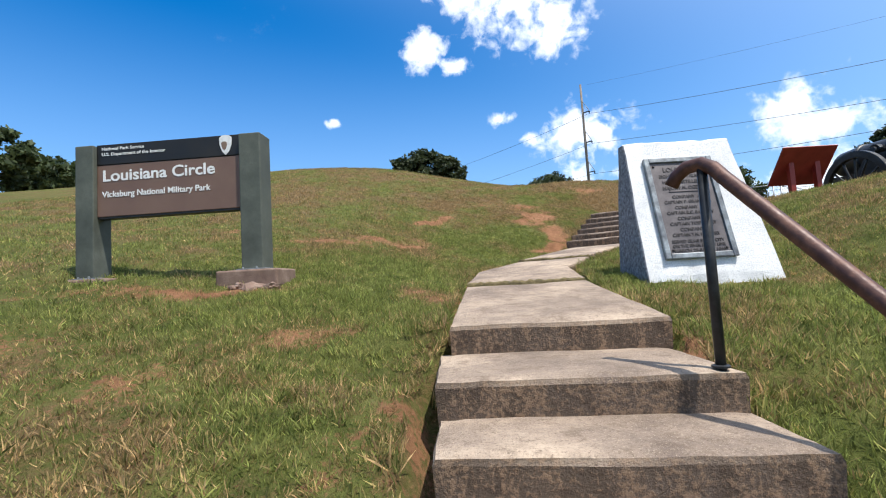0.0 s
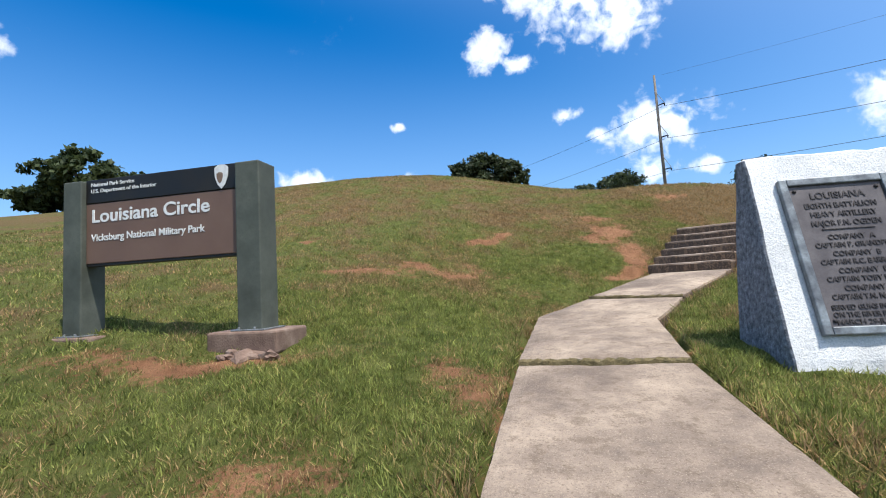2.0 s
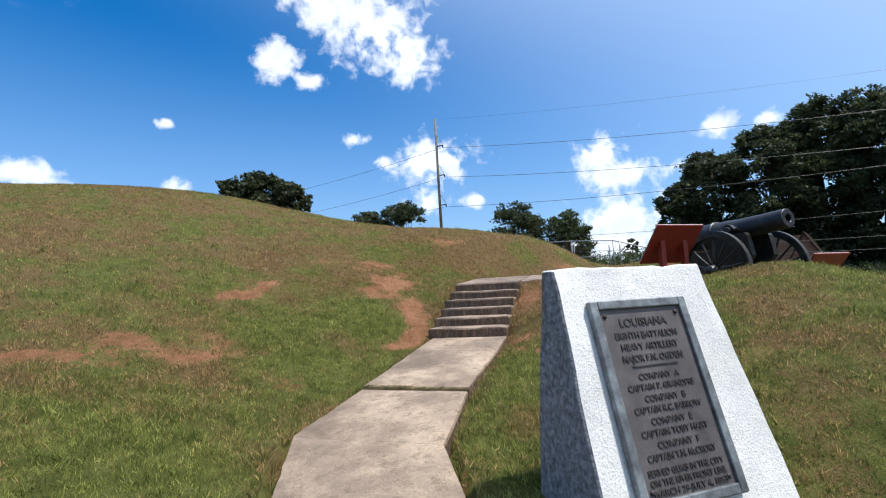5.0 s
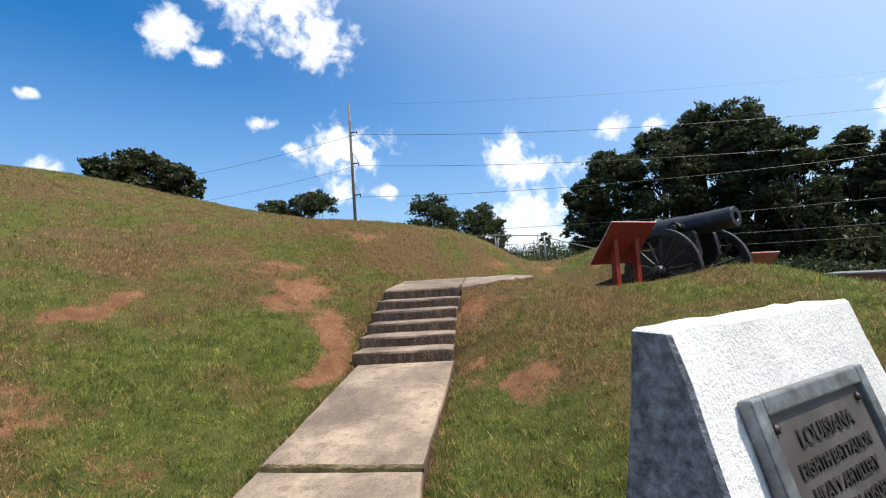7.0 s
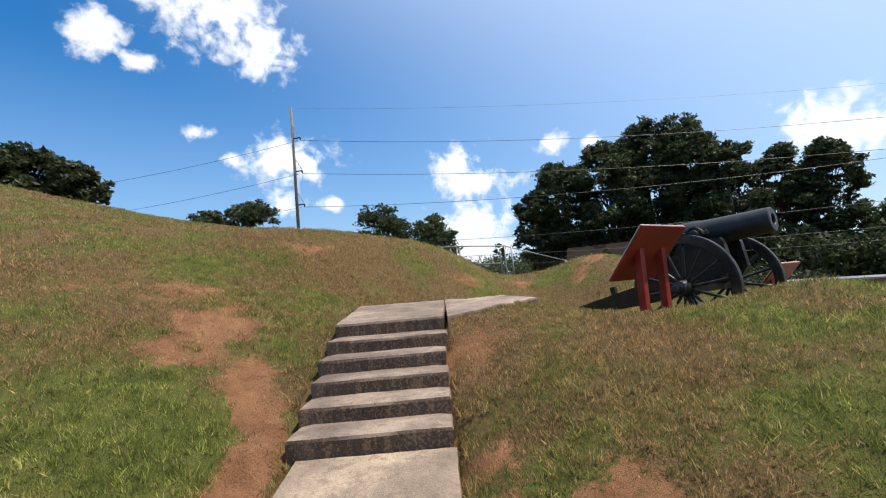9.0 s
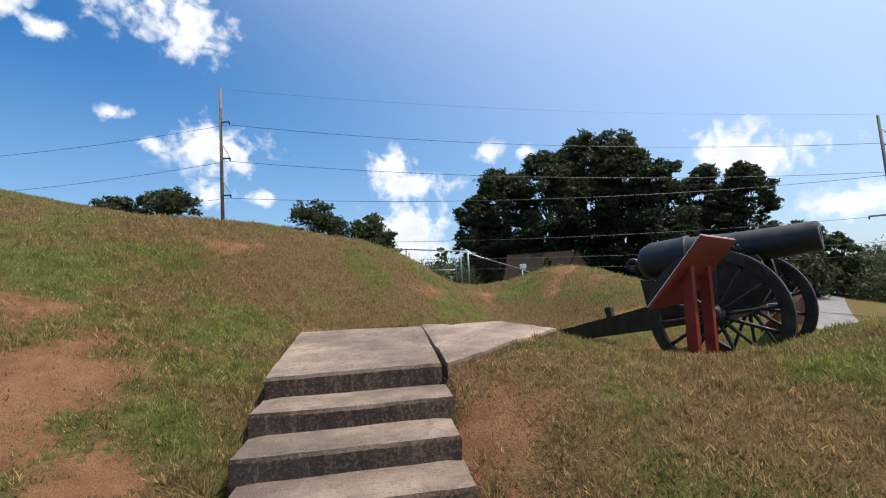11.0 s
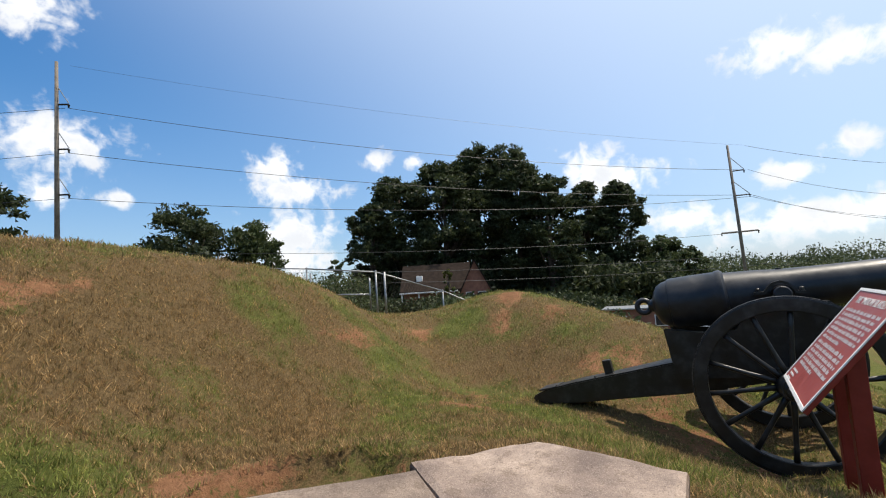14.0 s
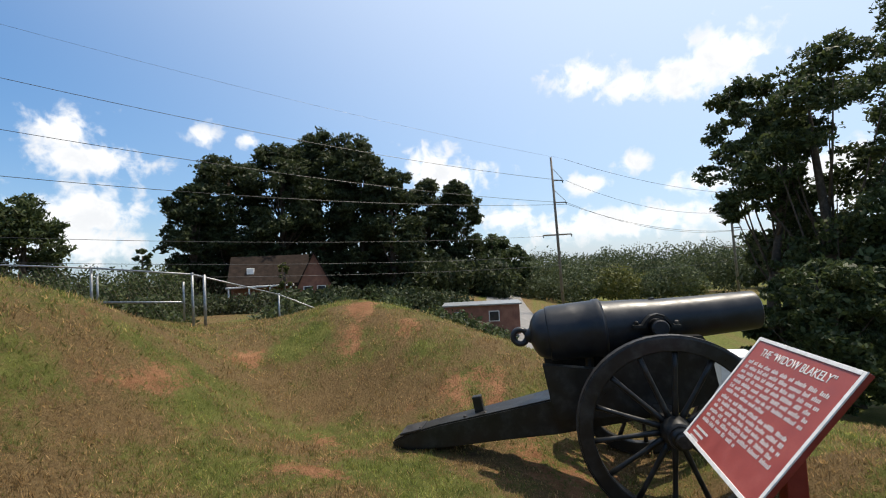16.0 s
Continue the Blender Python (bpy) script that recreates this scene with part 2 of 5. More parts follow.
LETTER = worn("white_lettering", (0.72, 0.71, 0.68), (0.6, 0.59, 0.56), (0.8, 0.79, 0.77), 20, 0.6, relief=0.05)
BASE_STONE = worn("footing_concrete", (0.2, 0.13, 0.095), (0.12, 0.075, 0.055), (0.3, 0.22, 0.17), 5, 0.9, relief=0.8, depth=0.02)
BRONZE = worn("dark_bronze_plaque", (0.115, 0.1, 0.098), (0.075, 0.062, 0.06), (0.155, 0.138, 0.135), 5, 0.5, 0.35, relief=0.4)
BRONZE_EDGE = worn("weathered_bronze_rim", (0.17, 0.18, 0.185), (0.085, 0.085, 0.088), (0.3, 0.33, 0.34), 9, 0.45, 0.4, relief=0.4)
BRONZE_TEXT = worn("raised_bronze_letters", (0.05, 0.042, 0.04), (0.035, 0.03, 0.03), (0.085, 0.075, 0.07), 20, 0.5, 0.35, relief=0.2)
RUST = worn("rusty_brown_pipe", (0.085, 0.036, 0.024), (0.05, 0.02, 0.015), (0.17, 0.08, 0.05), 14, 0.5, 0.15, relief=0.6, depth=0.006)
BLACK_POST = worn("black_painted_steel", (0.02, 0.021, 0.022), (0.012, 0.012, 0.013), (0.05, 0.05, 0.052), 10, 0.42, 0.2)
RED = worn("red_painted_metal", (0.24, 0.028, 0.018), (0.19, 0.02, 0.013), (0.3, 0.04, 0.026), 5, 0.42, relief=0.1)
RED_FACE = worn("faded_red_panel", (0.32, 0.062, 0.05), (0.27, 0.05, 0.04), (0.37, 0.085, 0.07), 6, 0.5, relief=0.05)
GUN_BLACK = worn("black_gun_paint", (0.017, 0.018, 0.021), (0.011, 0.012, 0.014), (0.032, 0.033, 0.037), 6, 0.4, 0.0, relief=0.25, spec=0.4)
CARRIAGE = worn("black_carriage_paint", (0.017, 0.017, 0.016), (0.01, 0.01, 0.01), (0.045, 0.043, 0.04), 7, 0.38, 0.0, relief=0.3)
WORN_IRON = worn("scuffed_iron_tyre", (0.05, 0.047, 0.044), (0.025, 0.024, 0.023), (0.11, 0.1, 0.09), 12, 0.45, 0.5, relief=0.4)
WOOD_POLE = worn("weathered_pole_wood", (0.2, 0.165, 0.13), (0.13, 0.105, 0.08), (0.29, 0.25, 0.205), 3, 0.85, relief=0.5)
WIRE = worn("dull_cable", (0.05, 0.052, 0.055), (0.04, 0.04, 0.042), (0.07, 0.07, 0.072), 3, 0.5, 0.4)
GALV = worn("galvanised_steel", (0.3, 0.31, 0.31), (0.2, 0.2, 0.2), (0.42, 0.43, 0.43), 14, 0.45, 0.7)
BARK = worn("tree_bark", (0.085, 0.065, 0.048), (0.045, 0.034, 0.025), (0.14, 0.11, 0.085), 5, 0.95, relief=0.9, depth=0.03)
BRICK_WALL = worn("weathered_brick", (0.23, 0.105, 0.07), (0.16, 0.07, 0.048), (0.3, 0.15, 0.1), 2, 0.9, relief=0.5)
SHINGLE = worn("brown_shingle", (0.034, 0.025, 0.02), (0.022, 0.017, 0.014), (0.05, 0.036, 0.029), 2, 1.0, relief=0.5, spec=0.05)
TRIM_WHITE = worn("white_house_trim", (0.7, 0.69, 0.66), (0.55, 0.54, 0.52), (0.78, 0.77, 0.75), 3, 0.6)
ASPHALT = worn("pale_road", (0.2, 0.19, 0.18), (0.15, 0.145, 0.138), (0.26, 0.25, 0.24), 1.2, 0.92, relief=0.5, grain=40)
GLASS_DARK = worn("dark_window_glass", (0.03, 0.035, 0.04), (0.02, 0.025, 0.03), (0.05, 0.055, 0.06), 2, 0.12, relief=0.0)
LEAF_DARK = leaf_material("dark_oak_leaves", (0.02, 0.029, 0.011), (0.045, 0.06, 0.023), (0.095, 0.115, 0.05))
LEAF_MID = leaf_material("tree_leaves", (0.025, 0.038, 0.013), (0.055, 0.076, 0.026), (0.11, 0.135, 0.05))
# paler greens: the haze of distance is mixed into these leaf colours
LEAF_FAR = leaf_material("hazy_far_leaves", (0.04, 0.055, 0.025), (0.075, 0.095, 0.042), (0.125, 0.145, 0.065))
LEAF_PALE = leaf_material("yellow_green_leaves", (0.05, 0.06, 0.014), (0.11, 0.12, 0.03), (0.19, 0.18, 0.05))

# ---- mesh helpers ----


def finish(ob, bm, mat, smooth=False):
    bm.normal_update()
    bm.to_mesh(ob.data)
    bm.free()
    ob.data.materials.append(mat)
    if smooth:
        ob.data.shade_smooth()
    return ob


def part(name, bm, mat, parent=None, label="", smooth=False):
    ob = finish(new(name, bpy.data.meshes.new(name)), bm, mat, smooth)
    if parent:
        ob.parent = parent
    return tagged(ob, label)


def thing(name, label, category, m=None, group="", kind=""):
    ob = new(name)
    ob.empty_display_size = 0.2
    if m is not None:
        ob.matrix_basis = m
    return tagged(ob, label, category, group, kind)


def mesh_from(name, verts, faces, mat, smooth=False):
    me = bpy.data.meshes.new(name)
    me.from_pydata(verts, [], faces)
    me.materials.append(mat)
    if smooth:
        me.shade_smooth()
    return me


def add_box(bm, x0, x1, y0, y1, z0, z1, bevel=0.0, m=None, segments=2):
    r = bmesh.ops.create_cube(bm, size=1.0)
    vs = r["verts"]
    for v in vs:
        v.co = Vector(((x0 + x1) / 2 + v.co.x * (x1 - x0), (y0 + y1) / 2 + v.co.y * (y1 - y0), (z0 + z1) / 2 + v.co.z * (z1 - z0)))
    if bevel:
        es = list({e for v in vs for e in v.link_edges})
        r = bmesh.ops.bevel(bm, geom=es, offset=bevel, segments=segments, affect="EDGES", profile=0.5)
        vs = list({v for f in r["faces"] for v in f.verts} | {v for v in vs if v.is_valid})
    if m is not None:
        bmesh.ops.transform(bm, matrix=m, verts=[v for v in vs if v.is_valid])
    return vs


def box(x0, x1, y0, y1, z0, z1, bevel=0.0, m=None):
    bm = bmesh.new()
    add_box(bm, x0, x1, y0, y1, z0, z1, bevel, m)
    return bm


def lathe(profile, sides=32, bm=None, m=None):
    """Turn (radius, along) pairs round the y axis."""
    bm = bm or bmesh.new()
    rings = []
    for r, y in profile:
        rings.append([bm.verts.new((r * math.cos(2 * math.pi * k / sides), y, r * math.sin(2 * math.pi * k / sides))) for k in range(sides)])
    made = [v for ring in rings for v in ring]
    for a, b in zip(rings, rings[1:]):
        for k in range(sides):
            bm.faces.new((a[k], a[(k + 1) % sides], b[(k + 1) % sides], b[k]))
    bm.faces.new(rings[0][::-1])
    bm.faces.new(rings[-1])
    bmesh.ops.recalc_face_normals(bm, faces=list({f for v in made for f in v.link_faces}))
    if m is not None:
        bmesh.ops.transform(bm, matrix=m, verts=made)
    return bm


def tube(points, radius, sides=8, bm=None):
    """A round bar along points; radius may be a number or one for each point."""
    bm = bm or bmesh.new()
    pts = [Vector(p) for p in points]
    rad = [radius] * len(pts) if isinstance(radius, (int, float)) else radius
    rings = []
    for i, p in enumerate(pts):
        d = (pts[min(i + 1, len(pts) - 1)] - pts[max(i - 1, 0)]).normalized()
        q = d.to_track_quat("Y", "Z")
        rings.append([bm.verts.new(p + q @ Vector((rad[i] * math.cos(2 * math.pi * k / sides), 0, rad[i] * math.sin(2 * math.pi * k / sides)))) for k in range(sides)])
    for a, b in zip(rings, rings[1:]):
        for k in range(sides):
            bm.faces.new((a[k], b[k], b[(k + 1) % sides], a[(k + 1) % sides]))
    bm.faces.new(rings[0])
    bm.faces.new(rings[-1][::-1])
    return bm


def prism(outline, y0, y1, bm=None):
    """A flat outline of (x, z) points, given depth along y."""
    bm = bm or bmesh.new()
    a = [bm.verts.new((x, y0, z)) for x, z in outline]
    b = [bm.verts.new((x, y1, z)) for x, z in outline]
    n = len(a)
    fs = [bm.faces.new(a), bm.faces.new(b[::-1])]
    for k in range(n):
        fs.append(bm.faces.new((a[k], b[k], b[(k + 1) % n], a[(k + 1) % n])))
    bmesh.ops.recalc_face_normals(bm, faces=fs)
    return bm


def lettering(name, words, size, m, mat, parent, align="LEFT", depth=0.002, spread=1.0, bold=0.0, width=None):
    """Words in the built-in font as a mesh, in the plane of m."""
    cu = bpy.data.curves.new(name, "FONT")
    cu.body, cu.size, cu.align_x, cu.extrude, cu.space_character, cu.offset = words, size, align, depth, spread, bold
    tmp = new(name + "_curve", cu)
    me = bpy.data.meshes.new_from_object(tmp.evaluated_get(bpy.context.evaluated_depsgraph_get()))
    bpy.data.objects.remove(tmp)
    if width:
        xs = [v.co.x for v in me.vertices]
        span = max(xs) - min(xs)
        for v in me.vertices:
            v.co.x *= width / span
    me.materials.clear()
    me.materials.append(mat)
    ob = new(name, me)
    ob.parent, ob.matrix_basis = parent, m
    return tagged(ob, kind="stuff")

# ---- ground ----
# plane, then mounds and hollows: centre x, y, half widths, turn, height
PLANE = (0.0507, -0.1184, 0.1919)
MOUNDS = [
    (-0.648, 23.69, 18.75, 10.762, -3.636, 2.833),   # the great hill
    (8.597, 14.776, 4.596, 2.011, 0.448, -1.318),    # gully behind the landing
    (8.679, 5.44, 6.889, 7.385, 0.913, 2.12),        # gun platform
    (15.256, 14.387, 6.458, 2.223, 0.977, 1.023),    # mound by the gate
    (10.626, 16.215, 1.896, 1.976, -0.689, 1.212),
    (18.799, 5.927, 9.299, 10.709, -0.155, 0.625),
    (2.874, 7.967, 3.717, 3.986, 0.442, -1.12),      # cut of the path
    (10.014, 9.437, 3.818, 2.938, -1.343, -1.322),   # gun pit
    (10.009, 16.029, 5.592, 1.983, -0.216, 0.65),    # shoulder
    (11.284, 14.99, 1.7, 2.819, 0.122, -1.273),
    (2.255, 20.256, 4.429, 6.81, -0.108, -0.697),
    (-6.265, 23.346, 8.088, 7.053, -0.078, -0.069),
    (9.204, 8.11, 1.7, 1.7, -1.043, 0.703),
    (7.5, 8.0, 1.6, 1.6, 0.0, -0.13),
    (10.3, 9.6, 1.5, 1.3, 0.0, -0.4),               # hollow under the wheels
    (3.7, 3.7, 1.1, 0.9, 0.0, -0.27),
    (8.5, 9.5, 1.0, 0.9, 0.0, -0.22),                # hollow before the red sign
    (2.6, 3.7, 0.8, 0.5, 0.0, -0.05),              # worn foot of the tablet
]


def hill(x, y):
    x, y = np.asarray(x, float), np.asarray(y, float)
    px = np.clip(x, -18, 22) + 6 * np.tanh((x - np.clip(x, -18, 22)) / 12)
    z = PLANE[0] + PLANE[1] * px + PLANE[2] * np.clip(y, -10, 26)
    for cx, cy, sx, sy, turn, high in MOUNDS:
        u = (x - cx) * math.cos(turn) + (y - cy) * math.sin(turn)
        v = (y - cy) * math.cos(turn) - (x - cx) * math.sin(turn)
        z = z + high * np.exp(-(u / sx) ** 2 - (v / sy) ** 2)
    return z


# concrete walk: left edge, right edge and height of its cross lines, from the street to the landing
UP = Vector((0.596, 0.803, 0))                       # the way that the upper flight climbs
LOW_STEPS = [(-0.45, 0.16), (0.0, 0.34), (0.47, 0.52), (0.95, 0.70), (1.43, 0.879)]   # front y and top of each
WALK = [((0.16, 2.23), (1.49, 2.09), 1.068), ((0.38, 4.14), (1.58, 4.02), 1.284), ((0.68, 6.33), (1.81, 5.48), 1.46),
        ((1.47, 7.36), (2.46, 6.585), 1.615), ((2.97, 9.43), (4.0, 8.7), 1.93)]
A1L, A1R = Vector((2.907, 9.49, 0)), Vector((3.984, 8.758, 0))
TREAD, RISE = 0.363, 0.151
LANDING = [((3.983, 10.936), (5.085, 10.265), 2.848), ((5.13, 12.62), (6.12, 11.66), 3.0)]
SPUR = ((5.125, 10.23, 2.85), (6.2, 11.75, 3.0), (6.86, 11.2, 2.985), (6.78, 10.3, 2.95))


def walk_sections():
    """Cross sections all the way up, for the ground beside the concrete: middle, half width, height."""
    rows = [((0.7, y + 0.25), 0.72, z) for y, z in LOW_STEPS]
    rows += [(((l[0] + r[0]) / 2, (l[1] + r[1]) / 2), math.dist(l, r) / 2, z) for l, r, z in WALK]
    for k in range(6):
        c = (A1L + A1R) / 2 + UP * TREAD * (k + 0.5)
        rows.append(((c.x, c.y), 0.65, 2.08 + RISE * k))
    rows.append(((5.15, 11.4), 0.66, 2.93))
    rows.append(((5.66, 12.1), 0.68, 2.99))
    return rows


SECTIONS = walk_sections()


def beside_walk(x, y):
    """Distance from the walk's edge (below 0 on it) and its height there."""
    best, high = np.full(x.shape, 1e9), np.zeros(x.shape)
    for (a, wa, za), (b, wb, zb) in zip(SECTIONS, SECTIONS[1:]):
        dx, dy = b[0] - a[0], b[1] - a[1]
        s = np.clip(((x - a[0]) * dx + (y - a[1]) * dy) / (dx * dx + dy * dy), 0, 1)
        d = np.hypot(x - a[0] - s * dx, y - a[1] - s * dy) - (wa + s * (wb - wa))
        near = d < best
        best, high = np.where(near, d, best), np.where(near, za + s * (zb - za), high)
    return best, high


def in_quad(x, y, corners, margin=0.0):
    """How far inside a convex outline (positive inside)."""
    out = np.full(x.shape, 1e9)
    for (ax, ay, *_), (bx, by, *_) in zip(corners, corners[1:] + corners[:1]):
        out = np.minimum(out, ((x - ax) * (by - ay) - (y - ay) * (bx - ax)) / math.hypot(bx - ax, by - ay))
    return out + margin


def wobble(x, y, scale, seed, octaves=3):
    """Smooth value noise in 0..1, from sines of mixed directions."""
    rng = np.random.default_rng(seed)
    z, total = np.zeros(x.shape), 0.0
    for o in range(octaves):
        for _ in range(5):
            a, ph = rng.uniform(0, 2 * math.pi, 2)
            f = scale * 2 ** o * rng.uniform(0.7, 1.4)
            amp = 0.5 ** o
            z += amp * np.sin(f * (x * math.cos(a) + y * math.sin(a)) + ph)
            total += amp * 0.45
    return np.clip(0.5 + 0.5 * z / total, 0, 1)


def ground_z(x, y):
    x, y = np.asarray(x, float), np.asarray(y, float)
    z = hill(x, y)
    d, high = beside_walk(x, y)
    lower = np.where(y < 2.4, 0.12, 0.05)
    pull = 1 / (1 + np.exp(np.clip((d - 0.5) / 0.16, -50, 50)))
    z = z * (1 - pull) + np.minimum(high - lower, z + 0.5) * pull
    z = np.where(d < 0.06, np.minimum(z, high - np.where(y < 2.4, 0.34, 0.18)), z)
    s = in_quad(x, y, list(SPUR))
    z = np.where(s > -0.25, np.minimum(z, 2.96 - 0.05), z)
    z = np.where(s > -0.02, np.minimum(z, 2.78), z)
    near = np.exp(-((x - 4) / 22) ** 2 - ((y - 10) / 22) ** 2)
    return z + near * (0.06 * (wobble(x, y, 2.4, 5) - 0.5) + 0.04 * (wobble(x, y, 8.0, 6) - 0.5) + 0.035 * (wobble(x, y, 17.0, 7, 2) - 0.5))


# places of bare clay: centre, half widths, turn, strength
BARE = [(2.78, 11.7, 0.85, 0.6, 0.3, 1.5), (2.2, 13.4, 0.8, 0.5, 0.5, 0.6), (2.75, 12.7, 0.5, 0.6, 0.0, 0.8), (2.72, 10.2, 0.36, 0.8, -0.3, 1.5), (2.4, 9.6, 0.28, 0.5, -0.5, 1.3),
        (-0.05, 10.65, 0.42, 0.24, 0.3, 1.4), (0.2, 11.05, 0.36, 0.25, 0.2, 0.9), (-1.9, 7.95, 1.0, 0.24, 0.3, 0.85), (-0.6, 8.45, 0.9, 0.26, 0.2, 0.9), (-3.75, 9.95, 0.32, 0.2, 0.0, 0.9), (-5.5, 8.6, 1.5, 0.4, 0.1, 0.7),
        (0.1, 4.0, 0.22, 0.85, 0.0, 0.85), (-2.2, 4.12, 0.75, 0.3, 0.0, 1.0), (-3.3, 3.7, 1.0, 0.35, 0.1, 0.6), (4.19, 7.32, 0.36, 0.26, 0.3, 1.4), (3.95, 8.3, 0.3, 0.45, -0.4, 0.8), (3.75, 5.95, 0.36, 0.24, 0.0, 0.7),
        (4.3, 5.75, 0.34, 0.22, 0.2, 0.7), (4.95, 9.55, 0.4, 1.0, -0.6, 0.9), (5.47, 15.8, 0.65, 0.35, 0.2, 1.0), (5.4, 13.05, 0.95, 0.24, -0.3, 0.95), (13.9, 14.5, 0.9, 0.4, 0.5, 0.9), (13.3, 13.3, 0.9, 0.3, 0.3, 0.5),
        (12.1, 15.8, 0.5, 0.3, 0.4, 0.65), (10.5, 13.6, 0.3, 1.1, -0.8, 0.65), (9.3, 12.85, 0.7, 0.35, 0.5, 0.9), (9.74, 15.3, 0.8, 0.3, 0.0, 0.6), (12.05, 11.5, 0.9, 0.3, 0.0, 0.85), (11.7, 12.3, 0.7, 0.4, 0.0, 0.75),
        (10.4, 10.4, 1.2, 1.2, 0.0, 0.6), (9.6, 16.2, 1.1, 0.3, 0.2, 0.4), (-1.2, 2.6, 0.6, 0.4, 0.2, 0.55), (-2.6, 2.2, 1.2, 0.8, 0.2, 0.5), (-0.6, 0.9, 0.8, 0.4, 0.6, 0.5)]
# places where the grass stays green: centre, half widths
LUSH = [(1.9, 9.9, 0.9, 0.8), (3.94, 11.7, 0.4, 0.32), (3.4, 11.0, 0.3, 0.5), (12.75, 15.3, 0.8, 0.4), (10.8, 14.6, 0.5, 0.7), (-0.5, 4.6, 0.6, 1.9), (0.8, 8.2, 0.8, 1.0), (2.0, 5.2, 0.5, 1.2)]


def bareness(x, y):
    b = np.zeros(x.shape)
    walk_x, walk_y = x, y
    x = x + 0.9 * (wobble(x, y, 2.6, 14, 4) - 0.5)
    y = y + 0.9 * (wobble(walk_x, y, 2.6, 15, 4) - 0.5)
    for cx, cy, sx, sy, turn, much in BARE:
        u = (x - cx) * math.cos(turn) + (y - cy) * math.sin(turn)
        v = (y - cy) * math.cos(turn) - (x - cx) * math.sin(turn)
        b = np.maximum(b, much * np.exp(-((u / sx) ** 2 + (v / sy) ** 2) ** 1.2))
    x, y = walk_x, walk_y
    d, _ = beside_walk(x, y)
    b = np.maximum(b, 0.8 * np.exp(-(np.maximum(d, 0) / 0.16) ** 2) * wobble(x, y, 2.5, 11))
    rag = wobble(x, y, 6.0, 12, 4)
    spots = np.maximum(0, wobble(x, y, 3.2, 13, 4) - 0.56) / 0.44
    return np.clip(b * (0.3 + 1.0 * rag), 0, 1) + 0.45 * spots * rag


def dryness(x, y):
    patch = wobble(x, y, 0.9, 21) * 0.36 + wobble(x, y, 4.5, 22, 4) * 0.64
    near = np.exp(-((x + 2.2) / 2.6) ** 2 - ((y - 1.2) / 2.0) ** 2)
    lush = np.zeros(x.shape)
    for cx, cy, sx, sy in LUSH:
        lush = np.maximum(lush, np.exp(-((x - cx) / sx) ** 2 - ((y - cy) / sy) ** 2))
    return np.clip(1.35 * (patch - 0.33) + 0.16 * near + 0.32 * np.clip((y - 5) / 8, 0, 1) + 0.15 * np.clip((x - 3.2) / 1.5, 0, 1) * np.clip((9.5 - x) / 2, 0.4, 1) + 0.2 * np.exp(-((x - 6) / 1.6) ** 2 - ((y - 8.8) / 1.6) ** 2) - 0.5 * lush, 0, 1)


def axis(lo, hi, step, far):
    inner = np.arange(lo, hi + step / 2, step)
    grow = step * np.cumsum(1.16 ** np.arange(1, 80))
    grow = grow[grow < far]
    return np.concatenate([lo - grow[::-1], inner, hi + grow])


def build_ground():
    xs, ys = axis(-7, 19, 0.13, 1500), axis(-3, 21, 0.13, 1500)
    gx, gy = np.meshgrid(xs, ys)
    gz = ground_z(gx, gy)
    n, k = len(xs), len(ys)
    verts = np.stack([gx.ravel(), gy.ravel(), gz.ravel()], 1)
    i = np.arange(n * k).reshape(k, n)
    faces = np.stack([i[:-1, :-1], i[:-1, 1:], i[1:, 1:], i[1:, :-1]], -1).reshape(-1, 4)
    me = bpy.data.meshes.new("ground")
    me.from_pydata(verts, [], faces)
    me.materials.append(TURF)
    me.shade_smooth()
    for name, f in (("bare", bareness), ("dry", dryness)):
        me.attributes.new(name, "FLOAT", "POINT").data.foreach_set("value", f(gx, gy).ravel().astype(np.float32))
    return tagged(new("ground", me), "mown grass hillside with dry straw and red clay patches", "ground", kind="structure")


build_ground()


